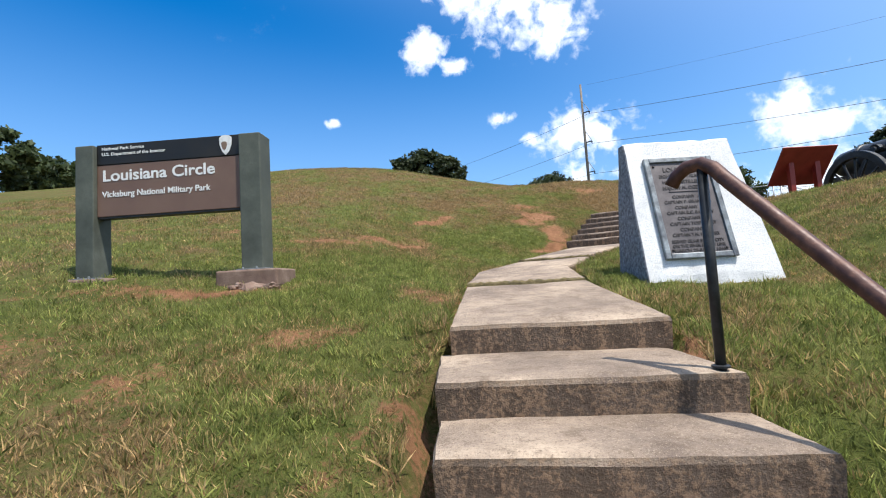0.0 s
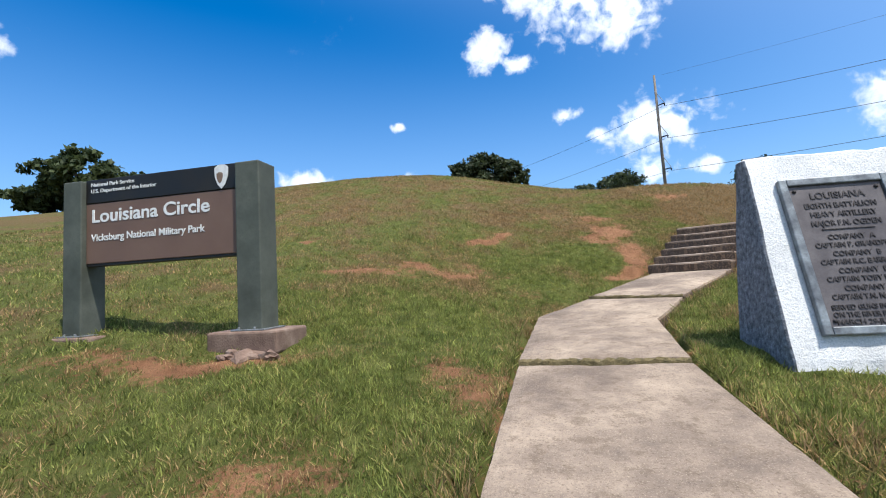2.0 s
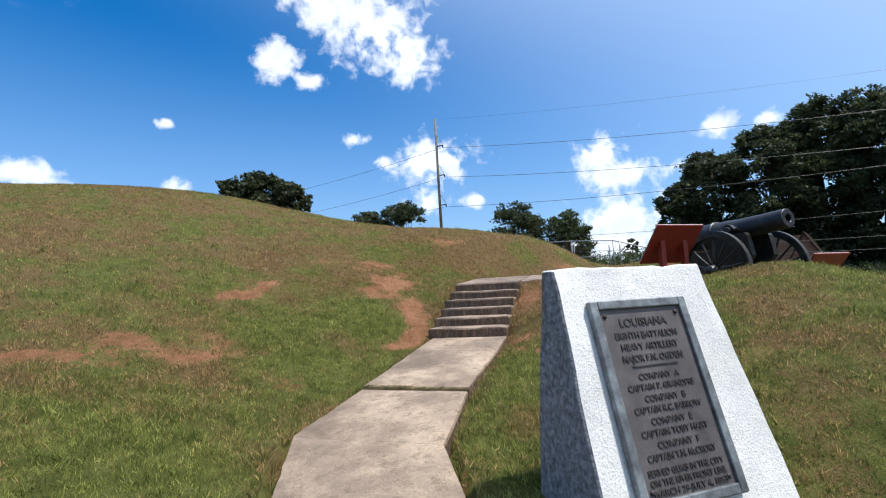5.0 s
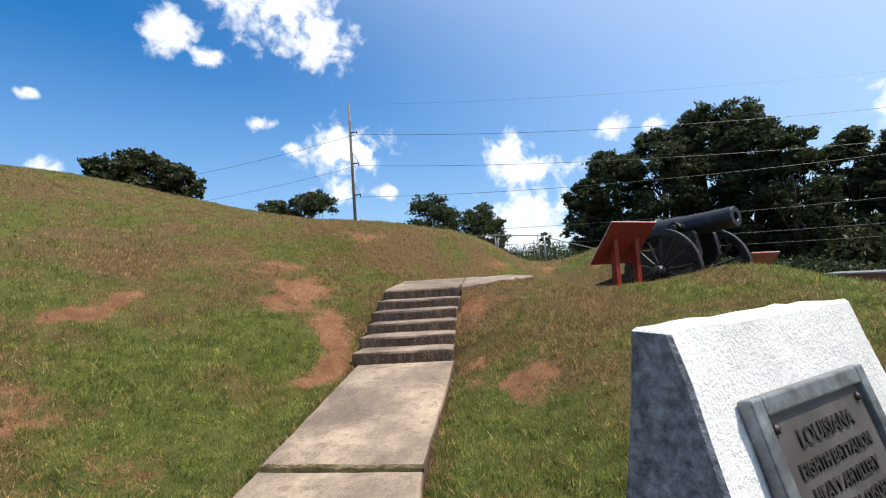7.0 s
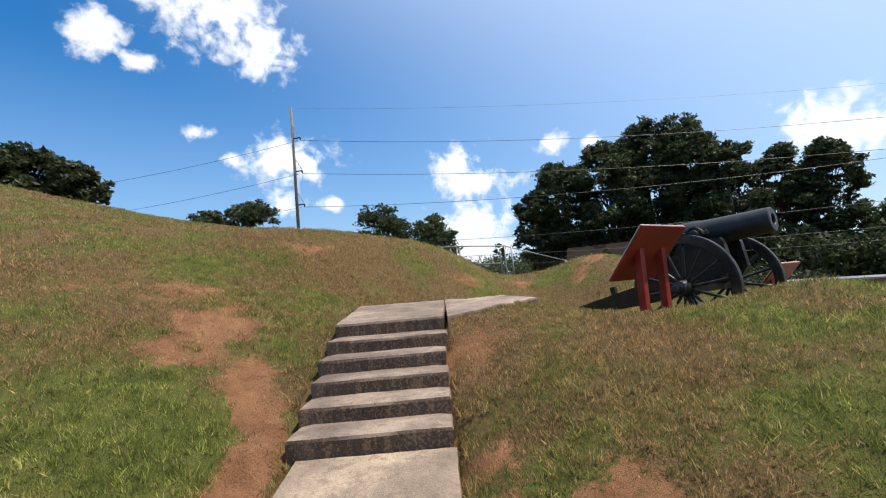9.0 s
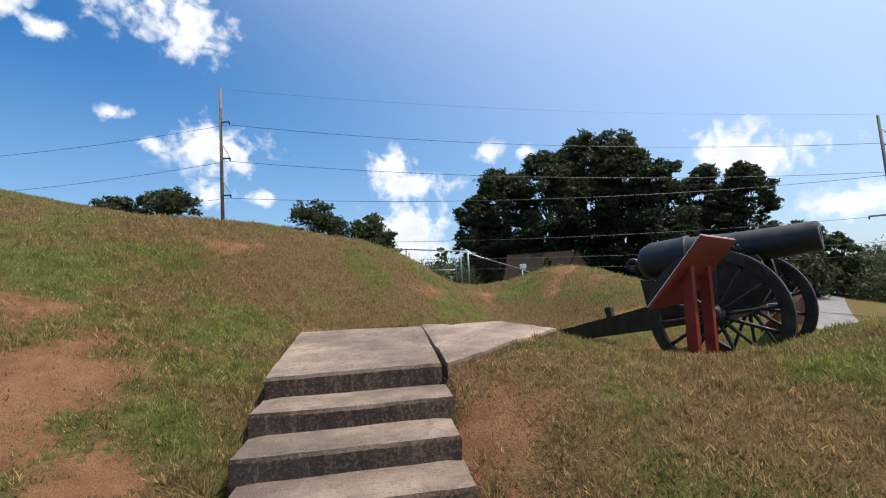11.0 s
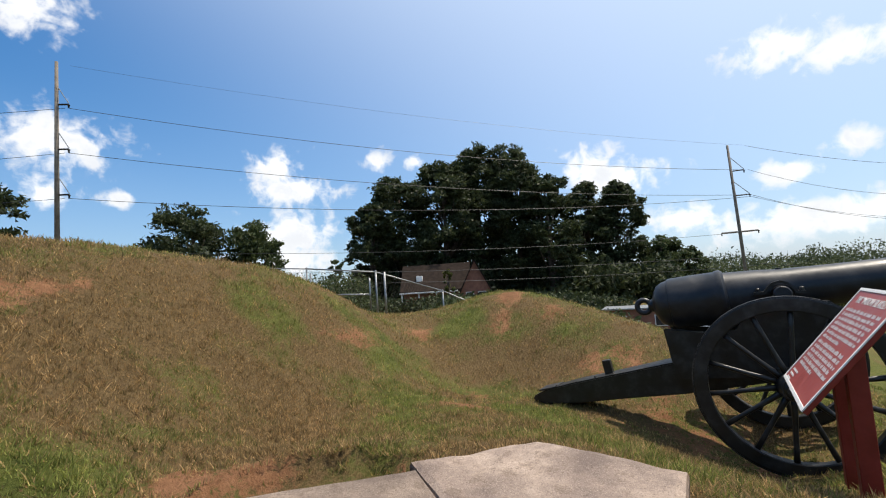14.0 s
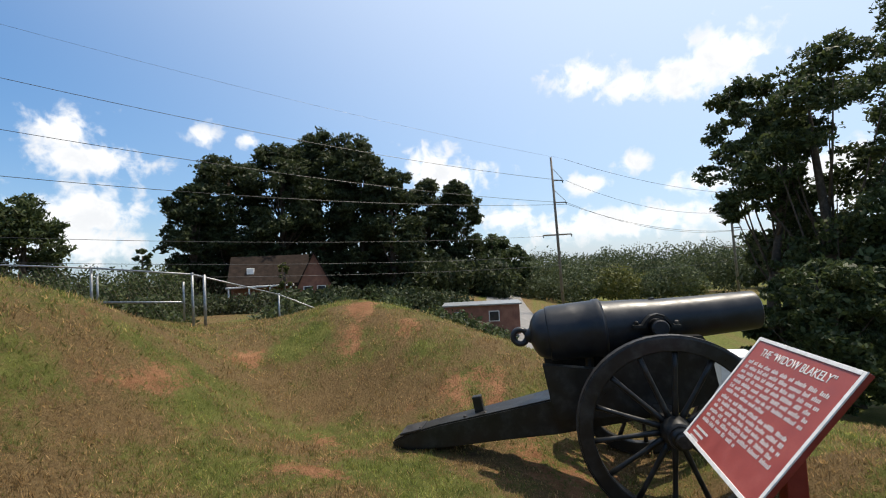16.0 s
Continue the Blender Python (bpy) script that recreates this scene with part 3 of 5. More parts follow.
def build_grass(name, count, area, height, width, blades, radius, seed, label, weight):
    """Tufts of mown grass: each a spray of bent blades that share a tint."""
    rng = np.random.default_rng(seed)
    x, y = rng.uniform(area[0], area[1], count), rng.uniform(area[2], area[3], count)
    d, _ = beside_walk(x, y)
    b = bareness(x, y)
    keep = (d > 0.01) & (in_quad(x, y, list(SPUR)) < 0.0) & (rng.random(count) < weight(x, y, d) * np.clip(1.25 - 1.2 * b, 0.2, 1)) & ~BLOCKED(x, y)
    x, y, d, b = x[keep], y[keep], d[keep], b[keep]
    dry, tint = np.maximum(dryness(x, y), np.clip(1.2 * b, 0, 1)), rng.random(len(x))
    lush = (0.55 + 0.6 * wobble(x, y, 2.0, 31) + 0.5 * wobble(x, y, 11.0, 32)) * np.clip(1 - 0.55 * b, 0.3, 1) * (1 + 0.6 * np.exp(-(d / 0.12) ** 2)) * rng.uniform(0.6, 1.3, len(x))
    comb = rng.uniform(0, 2 * math.pi, len(x))
    x, y, b, dry, tint, lush, comb = (np.repeat(q, blades) for q in (x, y, b, dry, tint, lush, comb))
    n = len(x)
    ox, oy = rng.normal(0, radius, n), rng.normal(0, radius, n)
    x, y = x + ox, y + oy
    z = ground_z(x, y) - 0.01
    h = height * rng.uniform(0.55, 1.25, n) * lush
    ca, sa = 0.25 * np.cos(comb) + rng.normal(0, 0.42, n), 0.25 * np.sin(comb) + rng.normal(0, 0.42, n)
    long = np.maximum(np.hypot(ca, sa), 1e-3)
    lean = np.clip(long, 0.12, 0.95)
    ca, sa = ca / long, sa / long
    wd = width * rng.uniform(1.0, 1.9, n)
    turn = rng.uniform(0, 2 * math.pi, n)
    ct, st = np.cos(turn) * wd, np.sin(turn) * wd
    v = np.empty((n, 4, 3), np.float32)
    v[:, 0] = np.stack([x - ct, y - st, z], 1)
    v[:, 1] = np.stack([x + ct, y + st, z], 1)
    v[:, 2] = np.stack([x + ca * lean * h * 0.45 + ct * 1.1, y + sa * lean * h * 0.45 + st * 1.1, z + h * 0.54 * (1 - 0.35 * lean)], 1)
    v[:, 3] = np.stack([x + ca * lean * h * 0.95, y + sa * lean * h * 0.95, z + h * (1 - 0.35 * lean)], 1)
    me = bpy.data.meshes.new(name)
    me.vertices.add(n * 4)
    me.vertices.foreach_set("co", v.ravel())
    me.loops.add(n * 4)
    me.loops.foreach_set("vertex_index", np.arange(n * 4, dtype=np.int32))
    me.polygons.add(n)
    me.polygons.foreach_set("loop_start", np.arange(0, n * 4, 4, dtype=np.int32))
    me.update(calc_edges=True)
    me.materials.append(BLADES)
    for key, val in (("bare", b), ("dry", dry), ("tint", tint)):
        me.attributes.new(key, "FLOAT", "POINT").data.foreach_set("value", np.repeat(val, 4).astype(np.float32))
    return tagged(new(name, me), label, "grass", kind="stuff")


def BLOCKED(x, y):
    """Footprints of things that stand on the grass."""
    stone = (x > 2.14) & (x < 3.6) & (y > 3.9) & (y < 4.66)
    footing = (x > -2.42) & (x < -1.6) & (y > 4.34) & (y < 4.95)
    return stone | footing


# ---- concrete walk ----


def slab(corners, thick, parent, name="slab", rough=0.006, cells=10, mat=None):
    """A cast slab over four (x, y, z) corners, with worn round edges and an uneven top."""
    bm = bmesh.new()
    c = [Vector(p) for p in corners]
    n = cells
    grid = []
    for j in range(n + 1):
        v = j / n
        row = []
        for i in range(n + 1):
            u = i / n
            p = c[0].lerp(c[1], u).lerp(c[3].lerp(c[2], u), v)
            e = min(u, 1 - u, v, 1 - v)
            p = p + Vector((0, 0, noise.noise(p * 2.1) * rough + noise.noise(p * 7.0) * rough * 0.5 - (0.013 + 0.006 * noise.noise(p * 9.0) if e == 0 else 0)))
            if e == 0:
                p = p + Vector((noise.noise(p * 9) * 0.007, noise.noise(p * 9 + Vector((9, 0, 0))) * 0.007, 0))
            row.append(bm.verts.new(p))
        grid.append(row)
    for j in range(n):
        for i in range(n):
            bm.faces.new((grid[j][i], grid[j][i + 1], grid[j + 1][i + 1], grid[j + 1][i]))
    rim = grid[0][:] + [grid[j][n] for j in range(1, n + 1)] + grid[n][n - 1::-1] + [grid[j][0] for j in range(n - 1, 0, -1)]
    low = [bm.verts.new(v.co - Vector((0, 0, thick))) for v in rim]
    mid = [bm.verts.new(v.co - Vector((0, 0, 0.025)) + (v.co - sum((q.co for q in rim), Vector()) / len(rim)).normalized() * 0.012) for v in rim]
    m = len(rim)
    for k in range(m):
        bm.faces.new((rim[(k + 1) % m], rim[k], mid[k], mid[(k + 1) % m]))
        bm.faces.new((mid[(k + 1) % m], mid[k], low[k], low[(k + 1) % m]))
    bmesh.ops.recalc_face_normals(bm, faces=bm.faces[:])
    return part(name, bm, mat or CONCRETE, parent)


def quad(l0, r0, z0, l1, r1, z1):
    return [(*l0, z0), (*r0, z0), (*r1, z1), (*l1, z1)]


def shift(p, q, gap):
    """p moved towards q by gap metres."""
    d = math.dist(p, q)
    return (p[0] + (q[0] - p[0]) * gap / d, p[1] + (q[1] - p[1]) * gap / d)


def joint(out, z):
    """A lumpy strip of soil and dead grass along a joint."""
    bm = bmesh.new()
    n, rows = 60, []
    for k in range(n + 1):
        u = k / n
        p, q = Vector((*out[0], z)).lerp(Vector((*out[1], z)), u), Vector((*out[3], z)).lerp(Vector((*out[2], z)), u)
        m = p.lerp(q, 0.5)
        wide = 0.8 + 0.5 * noise.noise(m * 6)
        rows.append([bm.verts.new(m + (p - m) * wide * f + Vector((0, 0, hgt + 0.02 * noise.noise(m * 25 + Vector((f, 0, 0)))))) for f, hgt in ((1, -0.06), (0.7, 0.004), (0, 0.018), (-0.7, 0.012), (-1, -0.06))])
    for a, b in zip(rows, rows[1:]):
        for i in range(4):
            bm.faces.new((a[i], b[i], b[i + 1], a[i + 1]))
    bmesh.ops.recalc_face_normals(bm, faces=bm.faces[:])
    return bm


def build_walk():
    low = tagged(new("lower_steps"), "weathered concrete steps with stained risers", "steps", kind="structure")
    for k, (y, z) in enumerate(LOW_STEPS):
        back = (LOW_STEPS[k + 1][0] if k + 1 < len(LOW_STEPS) else 2.18) + 0.03
        x0, x1 = 0.03 + 0.01 * k, 1.40 + 0.012 * k
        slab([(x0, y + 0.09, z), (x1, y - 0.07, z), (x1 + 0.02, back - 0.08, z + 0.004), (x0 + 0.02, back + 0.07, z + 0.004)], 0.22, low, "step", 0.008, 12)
    path = tagged(new("concrete_path"), "worn concrete garden path of long slabs with grassy joints", "path", kind="structure")
    a, b, c, d, e = WALK
    g = 0.035
    slab(quad(a[0], a[1], a[2], shift(b[0], a[0], g), shift(b[1], a[1], g), b[2]), 0.24, path, rough=0.008, cells=16)
    slab(quad(shift(b[0], c[0], g), shift(b[1], c[1], g), b[2] + 0.03, c[0], c[1], c[2]), 0.2, path, rough=0.01, cells=14)
    slab(quad(c[0], c[1], c[2] + 0.001, shift(d[0], c[0], g), shift(d[1], c[1], g), d[2]), 0.2, path, rough=0.008, cells=10)
    slab(quad(shift(d[0], e[0], g), shift(d[1], e[1], g), d[2] + 0.03, e[0], e[1], e[2]), 0.2, path, rough=0.008, cells=14)
    for l, r in ((b, c), (d, e)):
        out = [shift(l[0], r[0], -0.03), shift(l[1], r[1], -0.03), shift(l[1], r[1], 0.03), shift(l[0], r[0], 0.03)]
        part("joint_fill", joint(out, l[2] + 0.008), JOINT, path, "dry grass and soil packed in the joint")
    up = tagged(new("upper_steps"), "straight flight of six concrete steps up the grassy bank", "steps", kind="structure")
    rng = random.Random(4)
    for k in range(5):
        f = UP * TREAD * k
        bk = UP * (TREAD * (k + 1) + 0.03)
        z = 2.08 + RISE * k
        j = [rng.uniform(-0.02, 0.02) for _ in range(2)]
        l0, r0 = A1L + f, A1R + f
        out = (l0 - r0).normalized()
        l0, r0 = l0 + out * j[0], r0 + out * j[1]
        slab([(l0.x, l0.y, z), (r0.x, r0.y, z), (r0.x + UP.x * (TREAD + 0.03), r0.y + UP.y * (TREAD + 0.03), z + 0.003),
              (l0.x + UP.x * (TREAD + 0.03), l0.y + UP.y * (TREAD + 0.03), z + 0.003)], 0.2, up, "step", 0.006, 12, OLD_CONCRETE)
    top = tagged(new("landing_slabs"), "concrete landing with a cracked wedge slab beside it", "landing", kind="structure")
    (l0, r0, z0), (l1, r1, z1) = LANDING
    slab(quad(l0, r0, z0, l1, r1, z1), 0.22, top, "slab", 0.006, 16, OLD_CONCRETE)
    slab(list(SPUR), 0.2, top, "slab", 0.022, 22, ROUGH_CONCRETE)


build_walk()


# ---- handrail at the lower steps ----


def build_handrail():
    x, y, z = 1.375, 1.42, 0.879
    rail = thing("handrail", "black steel post with a rust-brown bent pipe rail", "handrail")
    part("post", tube([(x, y, z - 0.05), (x, y, z + 0.93)], 0.023, 12), BLACK_POST, rail, smooth=True)
    top = z + 0.945
    pts = [(x - 0.09, y + 0.12, top - 0.075), (x - 0.07, y + 0.1, top - 0.03), (x - 0.04, y + 0.06, top + 0.002), (x, y, top + 0.005), (x + 0.025, y - 0.05, top - 0.03)]
    pts += [(x + 0.34 * q, y - q, top + 0.025 - 1.08 * q) for q in (0.1, 0.3, 0.6, 0.95)]
    pts += [(x + 0.34, y - 1.05, top - 1.15), (x + 0.35, y - 1.12, top - 1.5)]
    part("rail", tube(pts, 0.033, 14), RUST, rail, "rust-brown bent pipe", smooth=True)
    part("collar", lathe([(0.03, 0), (0.04, 0.004), (0.04, 0.012), (0.03, 0.016)], 14, m=Matrix.Translation((x, y, z)) @ pose(0, 0, 0, 90)), BLACK_POST, rail)


build_handrail()


# ---- park sign ----


def build_sign():
    turn = pose(-1.985, 4.54, 1.6, 0, 0, -4.0)
    s = thing("park_sign", "brown and black park sign board between two grey-green posts", "sign", turn)
    # own axes: x along the board (to the left is minus), y to the back
    for x0, x1, z0 in ((-0.125, 0.125, -0.02), (-2.1, -1.875, 0.0)):
        bm = box(x0, x1, -0.11, 0.16, z0, 1.585, 0.012)
        for v in bm.verts:
            if v.co.z > 1.5 and abs(v.co.x - (x0 + x1) / 2) > 0.08:
                v.co.z -= 0.02
        part("post", bm, POST_GREEN, s)
    part("board", box(-1.875, -0.125, -0.055, 0.055, 0.72, 1.33, 0.006), SIGN_BROWN, s, "brown panel")
    band = part("top_band", box(-1.875, -0.125, -0.06, 0.06, 1.334, 1.575, 0.006), SIGN_BLACK, s, "black header panel")
    part("bottom_edge", box(-1.875, -0.125, -0.05, 0.06, 0.695, 0.718, 0.003), SIGN_BLACK, s)
    part("footing", box(-0.38, 0.32, -0.2, 0.34, -0.2, 0.0, 0.02), BASE_STONE, s, "chipped concrete footing")
    part("footing", box(-2.34, -1.66, -0.2, 0.34, -0.2, 0.0, 0.02), BASE_STONE, s)
    for x in (0.0, -1.99):
        part("base_plate", box(x - 0.17, x + 0.17, -0.15, 0.2, 0.0015, 0.014, 0.003), GALV, s, "steel plate under the post")
    for x in (0.06, -0.1, -1.92, -2.05):
        part("bolt", lathe([(0.012, 0), (0.012, 0.03), (0.006, 0.034)], 8, m=pose(x, -0.125, 0.0, 90)), GALV, s)

    def line(words, x, z, size, width):
        lettering("lettering", words, size, pose(x, -0.0575 if z < 1.3 else -0.0625, z, 90), LETTER, s, width=width, depth=0.0015, bold=size * 0.018)
    line("Louisiana Circle", -1.81, 1.14, 0.185, 1.36)
    line("Vicksburg National Military Park", -1.81, 0.95, 0.098, 1.32)
    line("National Park Service", -1.81, 1.505, 0.052, 0.52)
    line("U.S. Department of the Interior", -1.81, 1.44, 0.052, 0.78)
    arrow = [(-0.075, 0.09), (-0.04, 0.115), (0.0, 0.12), (0.04, 0.115), (0.075, 0.09), (0.07, 0.0), (0.04, -0.075), (0.0, -0.115), (-0.04, -0.075), (-0.07, 0.0)]
    part("emblem", prism([(x - 0.3, z + 1.455) for x, z in arrow], -0.066, -0.0605), LETTER, s, "white arrowhead shape")
    part("emblem_mark", prism([(x * 0.45 - 0.315, z * 0.45 + 1.445) for x, z in arrow], -0.0685, -0.066), BASE_STONE, s)


build_sign()


def build_rubble():
    rng = random.Random(12)
    for k in range(9):
        bm = bmesh.new()
        bmesh.ops.create_icosphere(bm, subdivisions=2, radius=1.0)
        r = rng.uniform(0.04, 0.09)
        off = Vector((rng.uniform(0, 9), rng.uniform(0, 9), 0))
        for v in bm.verts:
            v.co = Vector((v.co.x * r * 1.3, v.co.y * r, v.co.z * r * 0.6)) * (1 + 0.5 * noise.noise(v.co * 1.6 + off))
        x, y = -2.15 + rng.uniform(0, 0.62), 4.3 - rng.uniform(0.02, 0.14)
        ob = part("stone", bm, BASE_STONE)
        ob.matrix_basis = pose(x, y, float(ground_z(np.array([x]), np.array([y]))[0]) + r * 0.2, rng.uniform(-20, 20), rng.uniform(-20, 20), rng.uniform(0, 360))
        tagged(ob, "chip of broken concrete lying by the sign footing", "stone", "broken concrete chips")


build_rubble()


# ---- stone tablet with its plaque ----


def build_tablet():
    t = thing("stone_tablet", "white painted stone block with a sloping face and dark bronze plaque", "monument")
    # left and right outline of the block: y, z from the front foot to the back foot
    bm = bmesh.new()
    nx = 12
    prof = [(3.84, 0.85), (3.915, 1.27)] + [(3.915 + (4.358 - 3.915) * k / 10, 1.27 + (2.765 - 1.27) * k / 10) for k in range(1, 11)] + [(4.5, 2.765), (4.6, 1.9), (4.66, 0.85)]
    rows = []
    for y, z in prof:
        f = (z - 1.27) / 1.45
        x0, x1 = 2.175 + 0.05 * f, 3.56 - 0.155 * f
        rows.append([bm.verts.new((x0 + (x1 - x0) * i / nx, y, z)) for i in range(nx + 1)])
    for a, b in zip(rows, rows[1:]):
        for i in range(nx):
            bm.faces.new((a[i], a[i + 1], b[i + 1], b[i]))
    for side in (0, nx):
        bm.faces.new([r[side] for r in rows][::-1 if side else 1])
    bm.faces.new([v for v in rows[0]][::-1] + [v for v in rows[-1]])
    bmesh.ops.recalc_face_normals(bm, faces=bm.faces[:])
    edges = [e for e in bm.edges if len(e.link_faces) == 2 and e.calc_face_angle(0) > 0.7]
    bmesh.ops.bevel(bm, geom=edges, offset=0.012, segments=1, affect="EDGES")
    bmesh.ops.triangulate(bm, faces=[f for f in bm.faces if len(f.verts) > 4])
    bmesh.ops.subdivide_edges(bm, edges=[e for e in bm.edges if e.calc_length() > 0.18], cuts=2, use_grid_fill=True)
    for v in bm.verts:
        rim = 1.0 + 2.0 * (v.co.z > 2.66) + 1.5 * (v.co.z < 1.36)
        v.co += Vector((noise.noise(v.co * 7), noise.noise(v.co * 7 + Vector((3, 1, 7))), noise.noise(v.co * 9 + Vector((8, 2, 1))))) * 0.007 * rim
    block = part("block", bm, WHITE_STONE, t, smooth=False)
    block.data.materials.append(SHADE_STONE)
    # side and back faces take the darker grey, so their shade is painted in
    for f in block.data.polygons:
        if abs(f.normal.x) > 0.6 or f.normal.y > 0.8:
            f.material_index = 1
    slope = math.degrees(math.atan2(1.45, 0.43))
    foot = Vector((2.4, 3.964, 1.436))
    m = Matrix.Translation(foot) @ pose(0, 0, 0, slope)
    W, H = 0.715, 1.14
    pl = part("plaque", box(0.0, W, 0.0, H, 0.003, 0.03, 0.004), BRONZE, t, "dark bronze plaque with raised letters")
    pl.matrix_basis = m
    bm = bmesh.new()
    for x0, x1, y0, y1 in ((-0.012, 0.045, -0.012, H + 0.012), (W - 0.045, W + 0.012, -0.012, H + 0.012), (0.046, W - 0.046, -0.012, 0.045), (0.046, W - 0.046, H - 0.045, H + 0.012)):
        add_box(bm, x0, x1, y0, y1, 0.004, 0.052, 0.008)
    part("rim", bm, BRONZE_EDGE, pl, "paler weathered bronze rim")
    for x in (0.085, W - 0.085):
        for y in (0.085, H - 0.085):
            part("bolt", lathe([(0.014, 0), (0.014, 0.008), (0.007, 0.014)], 10, m=pose(x, y, 0.03, 90)), BRONZE_TEXT, pl)
    lines = [("LOUISIANA", 0.985, 0.07, 0.36), ("EIGHTH BATTALION", 0.91, 0.056, 0.47), ("HEAVY ARTILLERY", 0.84, 0.056, 0.43), ("MAJOR F.N. OGDEN", 0.77, 0.056, 0.45),
             ("COMPANY  A", 0.665, 0.05, 0.3), ("CAPTAIN P. GRANDPRE", 0.605, 0.05, 0.49), ("COMPANY  B", 0.54, 0.05, 0.3), ("CAPTAIN R.C. BARROW", 0.48, 0.05, 0.49),
             ("COMPANY  E", 0.415, 0.05, 0.3), ("CAPTAIN TOBY HART", 0.355, 0.05, 0.48), ("COMPANY  F", 0.29, 0.05, 0.3), ("CAPTAIN T.N. McCRORY", 0.23, 0.05, 0.49),
             ("SERVED GUNS IN THE CITY", 0.16, 0.046, 0.54), ("ON THE RIVER FRONT LINE", 0.11, 0.046, 0.54), ("MARCH 29-JULY 4, 1863", 0.06, 0.046, 0.52)]
    for words, y, size, width in lines:
        lettering("lettering", words, size, pose(W / 2, y, 0.031), BRONZE_TEXT, pl, "CENTER", 0.005, bold=0.001, width=width)
    part("dividing_bar", box(W / 2 - 0.17, W / 2 + 0.17, 0.737, 0.746, 0.03, 0.037, 0.001), BRONZE_TEXT, pl)


build_tablet()


# ---- cannon ----


def ring(profile, n=56):
    """A hoop round the y axis from a closed (radius, along) section."""
    bm = bmesh.new()
    loops = [[bm.verts.new((r * math.cos(2 * math.pi * k / n), y, r * math.sin(2 * math.pi * k / n))) for k in range(n)] for r, y in profile]
    for a, b in zip(loops, loops[1:] + loops[:1]):
        for k in range(n):
            bm.faces.new((a[k], a[(k + 1) % n], b[(k + 1) % n], b[k]))
    bmesh.ops.recalc_face_normals(bm, faces=bm.faces[:])
    return bm


def build_wheel(m, parent):
    """A spoked gun wheel in its own x-z plane, round the y axis."""
    R = 0.88
    wheel = part("wheel", ring([(R - 0.15, -0.045), (R - 0.14, -0.052), (R - 0.025, -0.052), (R - 0.013, -0.046), (R - 0.013, 0.046), (R - 0.025, 0.052), (R - 0.14, 0.052), (R - 0.15, 0.045)]), CARRIAGE, parent, "spoked wooden wheel painted black")
    wheel.matrix_basis = m
    part("tyre", ring([(R - 0.012, -0.049), (R, -0.047), (R, 0.047), (R - 0.012, 0.049)]), WORN_IRON, wheel, "scuffed iron tyre")
    part("hub", lathe([(0.07, -0.27), (0.085, -0.27), (0.095, -0.22), (0.10, -0.19), (0.11, -0.17), (0.135, -0.06), (0.145, 0.0), (0.135, 0.06), (0.11, 0.14), (0.10, 0.17), (0.085, 0.2)], 24), CARRIAGE, wheel, "turned wheel hub", smooth=True)
    part("hub_band", lathe([(0.101, -0.215), (0.108, -0.215), (0.116, -0.18), (0.111, -0.178)], 24), WORN_IRON, wheel)
    part("hub_cap", lathe([(0.055, -0.31), (0.07, -0.3), (0.07, -0.27), (0.05, -0.268)], 18), WORN_IRON, wheel)
    for k in range(14):
        a = 2 * math.pi * (k + 0.35) / 14
        d = Vector((math.cos(a), 0, math.sin(a)))
        pts = [d * 0.11, d * 0.2, d * 0.38, d * 0.56, d * (R - 0.145)]
        part("spoke", tube(pts, [0.034, 0.029, 0.024, 0.024, 0.028], 8), CARRIAGE, wheel, smooth=True)
    return wheel


